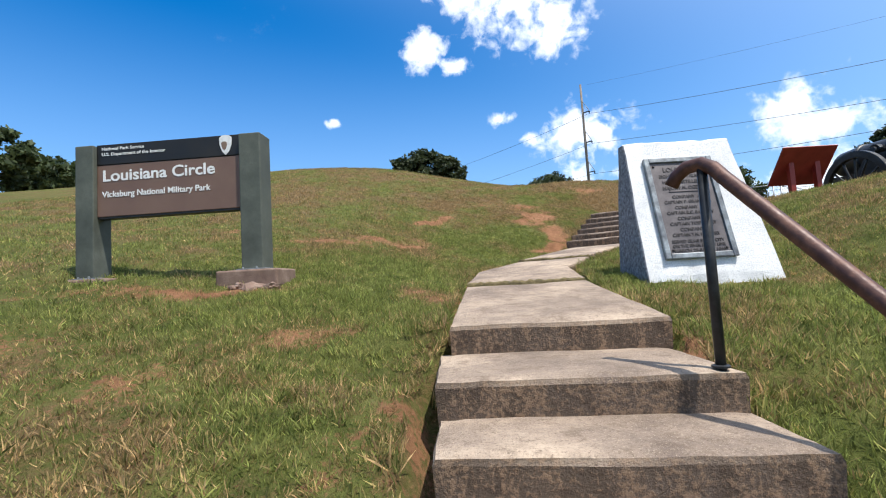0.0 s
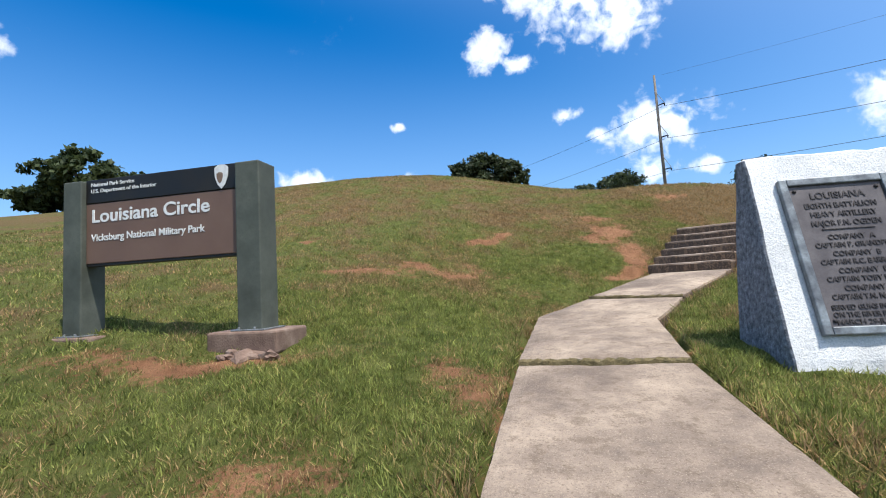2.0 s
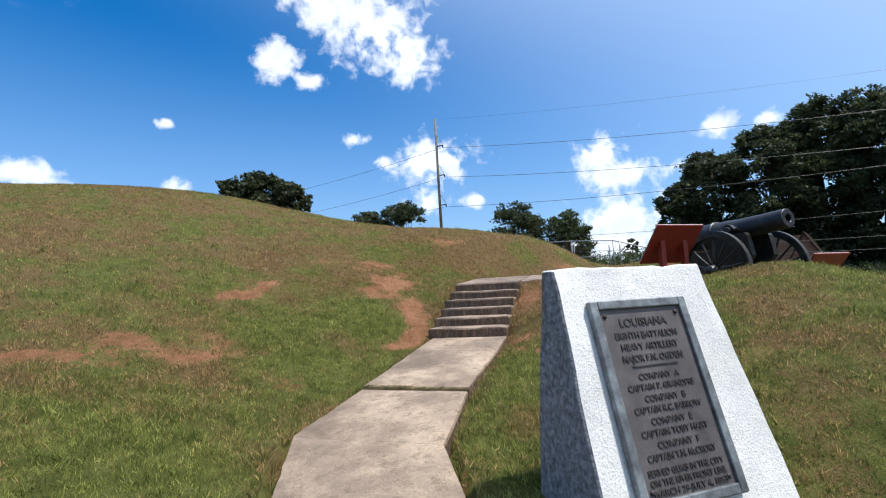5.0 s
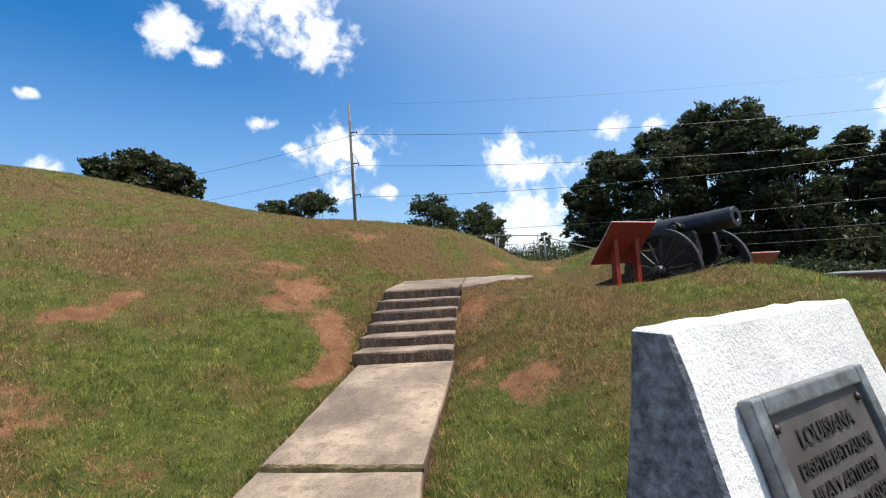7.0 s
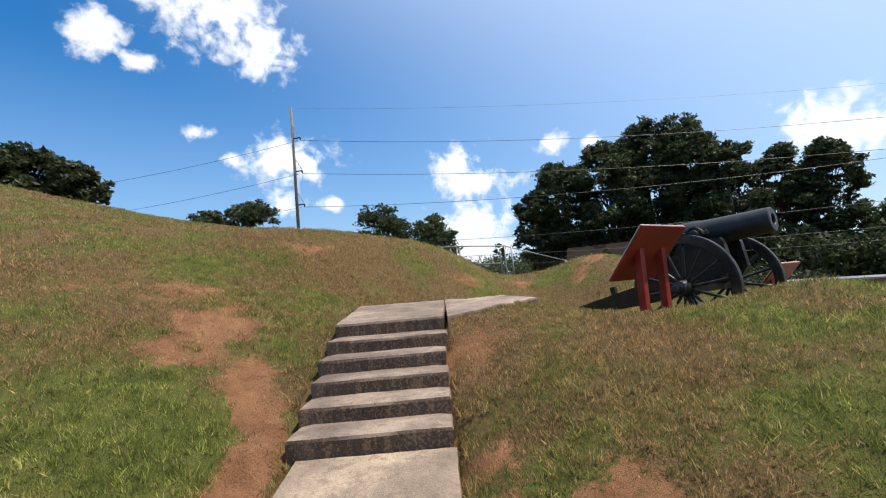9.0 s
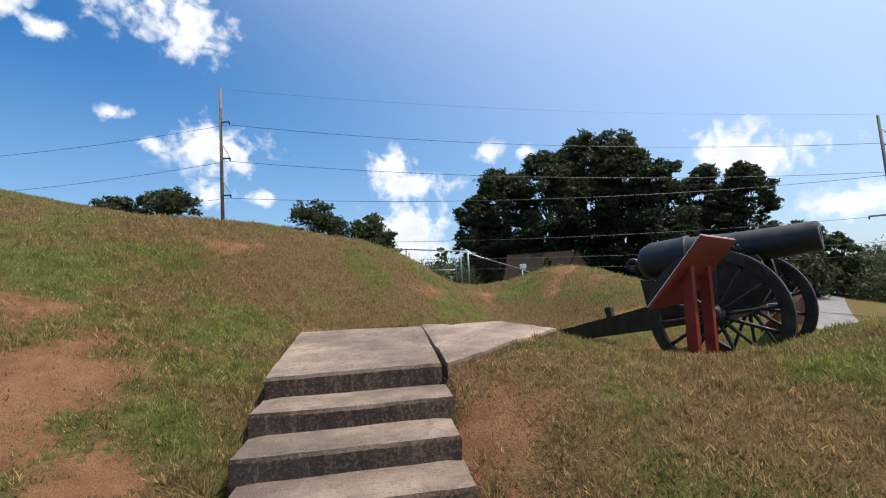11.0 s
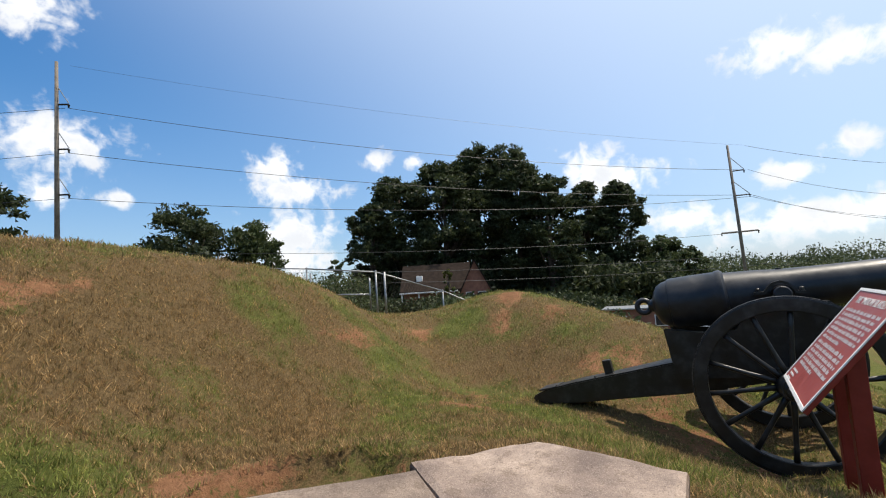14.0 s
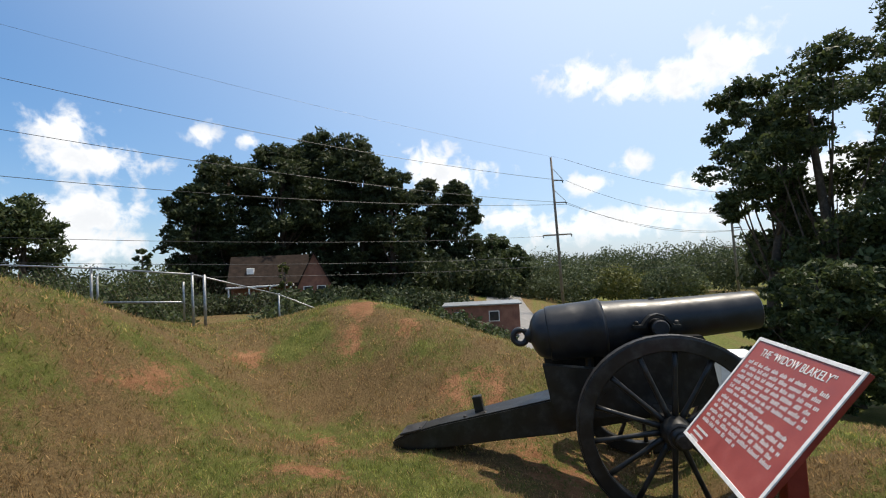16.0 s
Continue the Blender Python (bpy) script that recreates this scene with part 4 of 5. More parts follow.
def build_cannon():
    gun = thing("cannon", "black iron siege cannon on a two-wheeled black field carriage", "cannon", pose(0.05, 0.03, 0.05))
    axle = Vector((10.38, 9.55, 2.81))
    muzzle, breech = Vector((10.41, 8.45, 3.805)), Vector((10.335, 10.76, 3.60))
    d = (breech - muzzle).normalized()
    L = (breech - muzzle).length
    q = Matrix.Translation(muzzle) @ d.to_track_quat("Y", "Z").to_matrix().to_4x4()
    prof = [(0.085, 0.55), (0.085, 0.012), (0.095, 0.0), (0.17, 0.0), (0.183, 0.012), (0.187, 0.05), (0.2, 0.55), (0.222, 1.05), (0.245, 1.25), (0.262, 1.55),
            (0.266, 1.58), (0.28, 1.585), (0.298, 1.61), (0.298, 1.66), (0.286, 1.68), (0.287, 1.9), (0.284, L - 0.16), (0.276, L - 0.12), (0.262, L - 0.115), (0.255, L - 0.06), (0.22, L + 0.01), (0.15, L + 0.06), (0.09, L + 0.085), (0.07, L + 0.12),
            (0.062, L + 0.14)]
    prof = [(r * 1.1 if r > 0.1 else r, y) for r, y in prof]
    bm = bmesh.new()
    n = 48
    rings = [[bm.verts.new((r * math.cos(2 * math.pi * k / n), y, r * math.sin(2 * math.pi * k / n))) for k in range(n)] for r, y in prof]
    for a, b in zip(rings, rings[1:]):
        for k in range(n):
            bm.faces.new((a[k], a[(k + 1) % n], b[(k + 1) % n], b[k]))
    bm.faces.new(rings[0])
    bm.faces.new(rings[-1])
    bmesh.ops.recalc_face_normals(bm, faces=bm.faces[:])
    barrel = part("barrel", bm, GUN_BLACK, gun, "long black rifled gun barrel", smooth=True)
    barrel.matrix_basis = q
    barrel.data.set_sharp_from_angle(angle=radians(35))
    # breech ring (pierced) and trunnions
    bm = bmesh.new()
    hoop, k2 = [], 10
    for i in range(28):
        a = 2 * math.pi * i / 28
        hoop.append([bm.verts.new(((0.085 + 0.035 * math.cos(2 * math.pi * j / k2)) * math.cos(a) * 0 + 0.045 * math.sin(2 * math.pi * j / k2), L + 0.2 + (0.082 + 0.034 * math.cos(2 * math.pi * j / k2)) * math.cos(a), (0.082 + 0.034 * math.cos(2 * math.pi * j / k2)) * math.sin(a))) for j in range(k2)])
    for i in range(28):
        for j in range(k2):
            bm.faces.new((hoop[i][j], hoop[(i + 1) % 28][j], hoop[(i + 1) % 28][(j + 1) % k2], hoop[i][(j + 1) % k2]))
    bmesh.ops.recalc_face_normals(bm, faces=bm.faces[:])
    part("breech_ring", bm, GUN_BLACK, barrel, "pierced iron ring at the breech", smooth=True)
    ty = 1.08
    for s in (-1, 1):
        part("trunnion", lathe([(0.085, 0.2), (0.085, 0.43), (0.075, 0.44)], 24, m=pose(0, ty, -0.02, 0, 0, -90 * s)), GUN_BLACK, barrel, smooth=False)
    part("front_sight", box(-0.012, 0.012, 1.0, 1.06, 0.215, 0.26, 0.004), GUN_BLACK, barrel)
    # cheeks that carry the trunnions
    tz = (q @ Vector((0, ty, -0.02)))
    for s in (-1, 1):
        x0 = axle.x + s * 0.33
        out = [(10.72, 3.32), (10.16, 3.27), (9.98, 3.31), (9.90, 3.42), (9.82, 3.53), (9.70, 3.60), (9.12, 3.60), (9.07, 3.53), (9.03, 3.3), (9.0, 3.1), (9.1, 2.95), (9.4, 2.82), (10.58, 2.74), (10.66, 2.95)]
        bm = prism([(y, z) for y, z in out], -0.06, 0.06)
        bmesh.ops.transform(bm, matrix=Matrix(((0, 1, 0, x0), (1, 0, 0, 0), (0, 0, 1, 0), (0, 0, 0, 1))), verts=bm.verts)
        bmesh.ops.recalc_face_normals(bm, faces=bm.faces[:])
        ch = part("cheek", bm, CARRIAGE, gun, "black iron carriage cheek")
        cap = [(-0.22, 0.0), (-0.13, 0.0), (-0.11, 0.05), (-0.06, 0.1), (0.0, 0.118), (0.06, 0.1), (0.11, 0.05), (0.13, 0.0), (0.24, 0.0), (0.24, 0.025), (0.15, 0.03), (0.12, 0.075), (0.07, 0.125), (0.0, 0.145), (-0.07, 0.125), (-0.12, 0.075), (-0.15, 0.03), (-0.22, 0.025)]
        bm = prism([(y + tz.y, z + tz.z) for y, z in cap], -0.055, 0.055)
        bmesh.ops.transform(bm, matrix=Matrix(((0, 1, 0, x0), (1, 0, 0, 0), (0, 0, 1, 0), (0, 0, 0, 1))), verts=bm.verts)
        bmesh.ops.recalc_face_normals(bm, faces=bm.faces[:])
        part("cap_square", bm, CARRIAGE, ch, "forged trunnion cap")
        for dy in (-0.19, 0.2):
            part("bolt", lathe([(0.022, 0), (0.022, 0.035), (0.01, 0.045)], 8, m=Matrix.Translation((x0, tz.y + dy, tz.z + 0.025)) @ pose(0, 0, 0, 90)), WORN_IRON, ch)
    part("axle", box(axle.x - 0.95, axle.x + 0.95, axle.y - 0.09, axle.y + 0.09, axle.z - 0.1, axle.z + 0.1, 0.015), CARRIAGE, gun)
    # the trail: a heavy tapered beam down to the ground
    a0, a1 = Vector((axle.x, 9.5, 2.95)), Vector((10.46, 12.6, 2.30))
    bm = bmesh.new()
    secs = [(0.0, 0.25, 0.2), (0.35, 0.24, 0.2), (0.55, 0.2, 0.17), (0.8, 0.17, 0.14), (0.93, 0.15, 0.1), (1.0, 0.1, 0.03)]
    rings = []
    for f, hw, hh in secs:
        c = a0.lerp(a1, f)
        rings.append([bm.verts.new(c + Vector((sx * hw, 0, sz * hh))) for sx, sz in ((-1, -1), (1, -1), (1, 1), (-1, 1))])
    for a, b in zip(rings, rings[1:]):
        for k in range(4):
            bm.faces.new((a[k], a[(k + 1) % 4], b[(k + 1) % 4], b[k]))
    bm.faces.new(rings[0])
    bm.faces.new(rings[-1])
    bmesh.ops.recalc_face_normals(bm, faces=bm.faces[:])
    bmesh.ops.bevel(bm, geom=[e for e in bm.edges if e.calc_face_angle(0) > 0.6], offset=0.018, segments=2, affect="EDGES")
    trail = part("trail", bm, CARRIAGE, gun, "heavy black timber trail beam")
    part("handspike_socket", box(-0.05, 0.05, -0.055, 0.055, -0.02, 0.19, 0.01, Matrix.Translation((10.45, 11.5, 2.68)) @ pose(0, 0, 0, -10)), CARRIAGE, trail)
    for f in (0.62, 0.7, 0.88):
        c = a0.lerp(a1, f)
        part("bolt", lathe([(0.02, 0), (0.02, 0.02), (0.01, 0.028)], 8, m=Matrix.Translation(c + Vector((-0.1, 0, 0.145 - (0.03 if f > 0.8 else 0)))) @ pose(0, 0, 0, 90)), WORN_IRON, trail)
    part("trail_plate", box(-0.16, 0.16, -0.18, 0.1, -0.012, 0.012, 0.004, Matrix.Translation(a0.lerp(a1, 0.93) + Vector((0, 0, 0.11))) @ pose(0, 0, 0, -14)), WORN_IRON, trail)
    part("elevating_screw", lathe([(0.1, -0.04), (0.1, 0.0), (0.045, 0.01), (0.045, 0.42)], 16, m=Matrix.Translation((10.37, 10.2, 3.0)) @ pose(0, 0, 0, 90)), WORN_IRON, gun)
    for s in (-1, 1):
        build_wheel(Matrix.Translation((axle.x + s * 0.86, axle.y, axle.z)) @ pose(0, 0, 0, 0, 0, 90 * s), gun)


build_cannon()


# ---- red signs ----


def build_red_sign(m, words=True):
    s = thing("red_sign", "red painted metal information sign on two square posts", "sign", m)
    # own axes: x along the panel, y towards the reader, z up; the panel slopes down to the reader
    face = pose(0, 0.3935, 0.76, -50.9)
    W, H = 1.19, 0.936
    p = part("panel", box(-W / 2, W / 2, -H / 2, H / 2, -0.03, 0.0, 0.004), RED, s)
    p.matrix_basis = face @ pose(0, 0, 0, 0, 0, 180)
    f = part("face", box(-W / 2 + 0.02, W / 2 - 0.02, -H / 2 + 0.02, H / 2 - 0.02, 0.0, 0.004), RED_FACE, p, "faded red panel face")
    bm = bmesh.new()
    for x0, x1, y0, y1 in ((-W / 2, -W / 2 + 0.028, -H / 2, H / 2), (W / 2 - 0.028, W / 2, -H / 2, H / 2), (-W / 2 + 0.028, W / 2 - 0.028, -H / 2, -H / 2 + 0.028), (-W / 2 + 0.028, W / 2 - 0.028, H / 2 - 0.028, H / 2)):
        add_box(bm, x0, x1, y0, y1, 0.001, 0.01, 0.002)
    part("border", bm, LETTER, p, "raised white border")
    for x in (-0.29, 0.29):
        bm = box(x - 0.055, x + 0.055, 0.3, 0.41, -0.35, 0.72, 0.006)
        for v in bm.verts:
            if v.co.z > 0.6:
                v.co.z = 1.192 - 1.23 * v.co.y
        part("post", bm, RED, s)
    if words:
        lettering("lettering", "THE “WIDOW BLAKELY”", 0.085, pose(0, 0.335, 0.005), LETTER, p, "CENTER", 0.002, width=0.86)
        rng = random.Random(8)
        y = 0.265
        rows = [0.95] * 6 + [0.6] + [0.95] * 5 + [0.55]
        for wide in rows:
            bm = bmesh.new()
            x, end = -0.5, -0.5 + wide
            while x < end:
                wd = min(rng.uniform(0.035, 0.13), end - x + 0.02)
                c = x
                while c < x + wd:
                    hgt = rng.choice((0.022, 0.022, 0.03))
                    add_box(bm, c, c + 0.0075, y - 0.011, y - 0.011 + hgt, 0.004, 0.0065)
                    c += 0.0165
                x += wd + 0.03
            tagged(part("text_line", bm, LETTER, p), kind="stuff")
            y -= 0.044 if wide > 0.7 else 0.056
        for k in range(3):
            bm = bmesh.new()
            for c in range(14 - 2 * k):
                add_box(bm, -0.5 + c * 0.0165, -0.49 + c * 0.0165, y - 0.04 * k - 0.03, y - 0.04 * k - 0.012, 0.004, 0.0065)
            tagged(part("text_line", bm, LETTER, p), kind="stuff")
    return s


build_red_sign(pose(8.24, 9.0, 2.69))
build_red_sign(pose(12.5, 8.9, 2.02), False)


# ---- poles and wires ----


def gz(x, y):
    return float(ground_z(np.array([x]), np.array([y]))[0])


def build_pole(x, y, base, top, arms, lean, label, radius=0.19):
    """A tall wooden utility pole; arms: height, half length, whether a double cross arm."""
    p = thing("utility_pole", label, "pole", group="utility poles")
    axis_at = lambda z: Vector((x + lean[0] * (z - base), y + lean[1] * (z - base), z))
    part("shaft", tube([axis_at(base - 1), axis_at((base + top) / 2), axis_at(top)], [radius, radius * 0.85, radius * 0.62], 12), WOOD_POLE, p, smooth=True)
    for z, out, double in arms:
        c = axis_at(z)
        d = Vector((0.62, -0.78, 0)) if x < 40 else Vector((0.2, -0.98, 0))
        if double:
            part("cross_arm", tube([c - d * out, c + d * out], 0.09, 6), WOOD_POLE, p)
        else:
            part("bracket", tube([c, c + d * out], 0.07, 6), BLACK_POST, p)
            part("brace", tube([c + Vector((0, 0, 1.6)), c + d * out + Vector((0, 0, 0.1))], 0.035, 6), GALV, p)
        for sgn in ((-1, 1) if double else (1,)):
            e = c + d * out * sgn
            part("insulator", lathe([(0.05, 0), (0.1, 0.03), (0.1, 0.09), (0.06, 0.12), (0.06, 0.3)], 10, m=Matrix.Translation(e) @ pose(0, 0, 0, -90)), BLACK_POST, p, smooth=True)
    return p


P1, P2, P3 = (18.5, 54.5), (62.2, 8.6), (74.4, -14.9)
build_pole(*P1, 8.0, 24.5, [(20.9, 0.9, False), (17.2, 0.9, False), (13.5, 0.9, False)], (-0.008, 0.004), "tall wooden utility pole with three side brackets")
build_pole(*P2, -0.6, 17.6, [(14.7, 1.2, False), (12.0, 1.4, False), (8.1, 1.7, True)], (0.004, 0.02), "grey wooden utility pole with cross arms")
build_pole(*P3, -0.6, 13.0, [(10.6, 1.2, False), (8.2, 1.2, False), (5.6, 1.3, True)], (0.0, 0.02), "distant wooden utility pole with cross arms")


def build_wire(a, b, sag, radius=0.02):
    a, b = Vector(a), Vector(b)
    pts = [a.lerp(b, k / 24) - Vector((0, 0, 4 * sag * (k / 24) * (1 - k / 24))) for k in range(25)]
    tagged(part("power_line", tube(pts, radius, 5), WIRE), "dark overhead power line strung between poles", "cable", group="power lines")


for h1, h2, sag in ((20.6, 14.6, 1.2), (16.9, 11.9, 1.1), (13.2, 11.7, 1.2), (8.9, 8.0, 0.9), (7.4, 5.6, 0.8), (6.4, 4.4, 0.7), (24.2, 17.3, 0.9)):
    build_wire((P1[0] + 0.5, P1[1] - 0.6, h1), (P2[0], P2[1] - 1.0, h2), sag, 0.009 if h1 > 22 else 0.022 if h1 > 12 else 0.017)
for h1, h2, sag in ((20.6, 20.5, 1.8), (16.9, 16.8, 1.8), (13.2, 15.0, 1.5)):
    build_wire((P1[0] + 0.3, P1[1] - 0.4, h1), (-25, 100, h2), sag)
for h1, h2, sag in ((14.6, 10.4, 1.6), (11.9, 7.9, 1.6), (11.7, 7.9, 1.3), (17.2, 12.8, 0.8), (4.6, 4.2, 1.0)):
    build_wire((P2[0], P2[1] - 1.2, h1), (P3[0], P3[1] - 1.0, h2), sag)
for h1, h2, sag in ((10.4, 12.0, 1.5), (7.9, 9.5, 1.5)):
    build_wire((P3[0], P3[1] - 1.0, h1), (86, -60, h2), sag)


# ---- chain-link fence ----


def build_fence():
    f = thing("chain_link_fence", "rusty chain-link fence with steel posts and top rail", "fence")
    run = [(13.9, 25.5), (14.17, 21.56), (14.72, 19.15), (17.93, 18.8), (21.5, 17.6), (25.5, 15.4)]
    high = [1.0, 1.15, 1.28, 0.9, 0.9, 0.9]
    tops = []
    for (x, y), h in zip(run, high):
        z = gz(x, y)
        tops.append(Vector((x, y, z + h)))
        part("post", tube([(x, y, z - 0.3), (x, y, z + h)], 0.03, 8), GALV, f, smooth=True)
        part("post_cap", lathe([(0.034, 0), (0.036, 0.02), (0.02, 0.045), (0.004, 0.05)], 8, m=Matrix.Translation((x, y, z + h)) @ pose(0, 0, 0, 90)), GALV, f)
    part("post", tube([(14.95, 19.0, gz(14.95, 19.0) - 0.3), (14.95, 19.0, tops[2].z - 0.02)], 0.035, 8), GALV, f, smooth=True)
    for a, b in zip(tops, tops[1:]):
        part("top_rail", tube([a, b], 0.022, 8), GALV, f, smooth=True)
    for a, b in zip(tops, tops[1:]):
        bm = bmesh.new()
        span = math.hypot(b.x - a.x, b.y - a.y)
        n = int(span / 0.13)
        for k in range(n):
            for s in (-1, 1):
                p = a.lerp(b, k / n)
                j = min(max(k + s * 5, 0), n) / n
                q = a.lerp(b, j)
                ground_q = gz(q.x, q.y)
                tube([p, (q.x, q.y, ground_q + 0.04)], 0.0022, 3, bm)
        part("mesh_wire", bm, RUSTY_WIRE, f)
    g = thing("steel_gate", "low galvanised pipe gate between fence posts", "gate")
    x0, y0 = 14.6, 19.3
    x1, y1 = 14.19, 21.4
    za, zb = gz(x0, y0), gz(x1, y1)
    part("bottom_bar", tube([(x0, y0, za + 0.55), (x1, y1, zb + 0.3)], 0.025, 8), GALV, g, smooth=True)
    part("end_bar", tube([(x0, y0, za + 0.1), (x0, y0, za + 1.05)], 0.025, 8), GALV, g, smooth=True)
    part("end_bar", tube([(x1, y1, zb - 0.05), (x1, y1, zb + 1.0)], 0.025, 8), GALV, g, smooth=True)


build_fence()


# ---- houses ----


def build_house():
    h = thing("brick_house", "brown brick house with a gabled shingle roof, half hidden by trees", "house")
    m = Matrix.Translation((54.37, 36.83, 0)) @ pose(0, 0, 0, 0, 0, -62.2)
    # own axes: x along the front, y to the back
    along = Matrix(((0, 1, 0, 0), (1, 0, 0, 0), (0, 0, 1, 0), (0, 0, 0, 1)))
    put = lambda name, bm, mat, label="": part(name, bm, mat, h, label)
    put("gable_wall", prism([(-1.9, 1.2), (1.9, 1.2), (1.9, 3.7), (0, 7.3), (-1.9, 3.7)], 0.0, 0.25), BRICK_WALL, "brick gable").matrix_basis = m
    put("side_wall", box(1.65, 1.9, 0.25, 6.5, 1.2, 3.7), BRICK_WALL).matrix_basis = m
    put("gable_roof", prism([(-2.2, 3.3), (0, 7.55), (2.2, 3.3), (2.05, 3.22), (0, 7.3), (-2.05, 3.22)], -0.25, 5.0), SHINGLE, "steep brown shingle gable roof").matrix_basis = m
    put("wall", box(-9.2, -1.92, 1.5, 7.5, 1.2, 4.3), BRICK_WALL).matrix_basis = m
    bm = prism([(0.9, 4.05), (4.5, 7.5), (8.1, 4.05), (8.1, 3.9), (4.5, 7.3), (0.9, 3.9)], -9.6, -0.6)
    bmesh.ops.transform(bm, matrix=along, verts=bm.verts)
    bmesh.ops.recalc_face_normals(bm, faces=bm.faces[:])
    put("main_roof", bm, SHINGLE, "brown shingle roof slope").matrix_basis = m
    for x in (-0.75, 0.75):
        wn = put("window", box(x - 0.42, x + 0.42, -0.05, 0.0, 2.2, 3.5), GLASS_DARK, "dark window")
        wn.matrix_basis = m
        fr = bmesh.new()
        for x0, x1, z0, z1 in ((-0.5, -0.42, -0.07, 1.37), (0.42, 0.5, -0.07, 1.37), (-0.42, 0.42, 1.3, 1.37), (-0.42, 0.42, -0.07, 0)):
            add_box(fr, x + x0, x + x1, -0.09, 0.0, 2.2 + z0, 2.2 + z1)
        part("window_frame", fr, TRIM_WHITE, wn)
    put("porch_roof", box(-9.4, -2.3, -1.0, 1.4, 3.75, 3.92, 0.02), TRIM_WHITE, "white porch eave").matrix_basis = m
    for x in (-9.1, -7.0, -4.8, -2.6):
        put("porch_post", box(x - 0.08, x + 0.08, -0.9, -0.74, 1.2, 3.74), TRIM_WHITE).matrix_basis = m
    put("dormer", box(-7.6, -6.8, 2.2, 3.6, 5.0, 6.0, 0.05), TRIM_WHITE, "small white dormer").matrix_basis = m


def build_shed():
    h = thing("mobile_home", "long low brown building with a pale flat roof", "building")
    m = Matrix.Translation((41.0, 15.6, -0.5)) @ pose(0, 0, 0, 0, 0, 98)
    part("wall", box(-2.8, 2.8, -1.6, 1.6, 0, 2.2, 0.02), BRICK_WALL, h).matrix_basis = m
    part("roof", box(-3.0, 3.0, -1.8, 1.8, 2.21, 2.33, 0.03), GALV, h, "pale flat metal roof").matrix_basis = m
    for x in (1.7, -0.9):
        wn = part("window", box(x - 0.4, x + 0.4, 1.6, 1.64, 1.0, 1.8), TRIM_WHITE, h, "pale window")
        wn.matrix_basis = m
        part("pane", box(x - 0.33, x + 0.33, 1.64, 1.66, 1.07, 1.73), GLASS_DARK, wn)


build_house()
build_shed()

# road below the gun platform
def build_road():
    mid = [(8.0, -8.0), (12.3, -0.8), (16.6, 3.4), (23.0, 6.8), (33.5, 10.2), (60.0, 15.0), (120.0, 21.0)]
    bm = bmesh.new()
    rows = []
    for i in range(120):
        f = i / 119 * (len(mid) - 1)
        k = min(int(f), len(mid) - 2)
        s = f - k
        p = [Vector((*mid[min(max(j, 0), len(mid) - 1)], 0)) for j in (k - 1, k, k + 1, k + 2)]
        c = 0.5 * ((2 * p[1]) + (p[2] - p[0]) * s + (2 * p[0] - 5 * p[1] + 4 * p[2] - p[3]) * s * s + (3 * p[1] - p[0] - 3 * p[2] + p[3]) * s ** 3)
        t = (0.5 * ((p[2] - p[0]) + 2 * (2 * p[0] - 5 * p[1] + 4 * p[2] - p[3]) * s + 3 * (3 * p[1] - p[0] - 3 * p[2] + p[3]) * s * s)).normalized()
        side = Vector((t.y, -t.x, 0))
        row = []
        for u in np.linspace(-2.6, 2.6, 9):
            q = c + side * float(u)
            row.append(bm.verts.new((q.x, q.y, gz(q.x, q.y) + 0.05)))
        rows.append(row)
    for a, b in zip(rows, rows[1:]):
        for k in range(8):
            bm.faces.new((a[k], a[k + 1], b[k + 1], b[k]))
    bmesh.ops.recalc_face_normals(bm, faces=bm.faces[:])
    tagged(part("road", bm, ASPHALT), "pale asphalt park road below the bank", "road", kind="structure")


build_road()


def build_utility_box():
    u = thing("utility_box", "white metal utility cabinet on the grass by the road", "cabinet")
    x, y = 17.8, 6.2
    z = gz(x, y)
    part("body", box(x - 0.5, x + 0.5, y - 0.45, y + 0.45, z - 0.1, z + 1.45, 0.02), TRIM_WHITE, u)
    part("lid", box(x - 0.54, x + 0.54, y - 0.49, y + 0.49, z + 1.455, z + 1.51, 0.02), TRIM_WHITE, u)


build_utility_box()


# ---- trees ----


def leaf_mesh(name, centres, size, mat, rng):
    """Many small folded leaves at the given points, bent about at random."""
    n = len(centres)
    a = rng.normal(size=(n, 3))
    a /= np.linalg.norm(a, axis=1)[:, None]
    b = np.cross(a, rng.normal(size=(n, 3)))
    b /= np.linalg.norm(b, axis=1)[:, None]
    s = size * rng.uniform(0.5, 1.4, n)[:, None]
    corners = [centres - a * s, centres + b * s * 0.5, centres + a * s + np.cross(a, b) * s * 0.3, centres - b * s * 0.5]
    if size > 0.23:
        corners = [centres - a * s, centres + b * s * 0.7, centres + a * s - b * s * 0.4]
    k = len(corners)
    me = bpy.data.meshes.new(name)
    me.vertices.add(n * k)
    me.vertices.foreach_set("co", np.stack(corners, 1).astype(np.float32).ravel())
    me.loops.add(n * k)
    me.loops.foreach_set("vertex_index", np.arange(n * k, dtype=np.int32))
    me.polygons.add(n)
    me.polygons.foreach_set("loop_start", np.arange(0, n * k, k, dtype=np.int32))
    me.update(calc_edges=True)
    me.materials.append(mat)
    return me


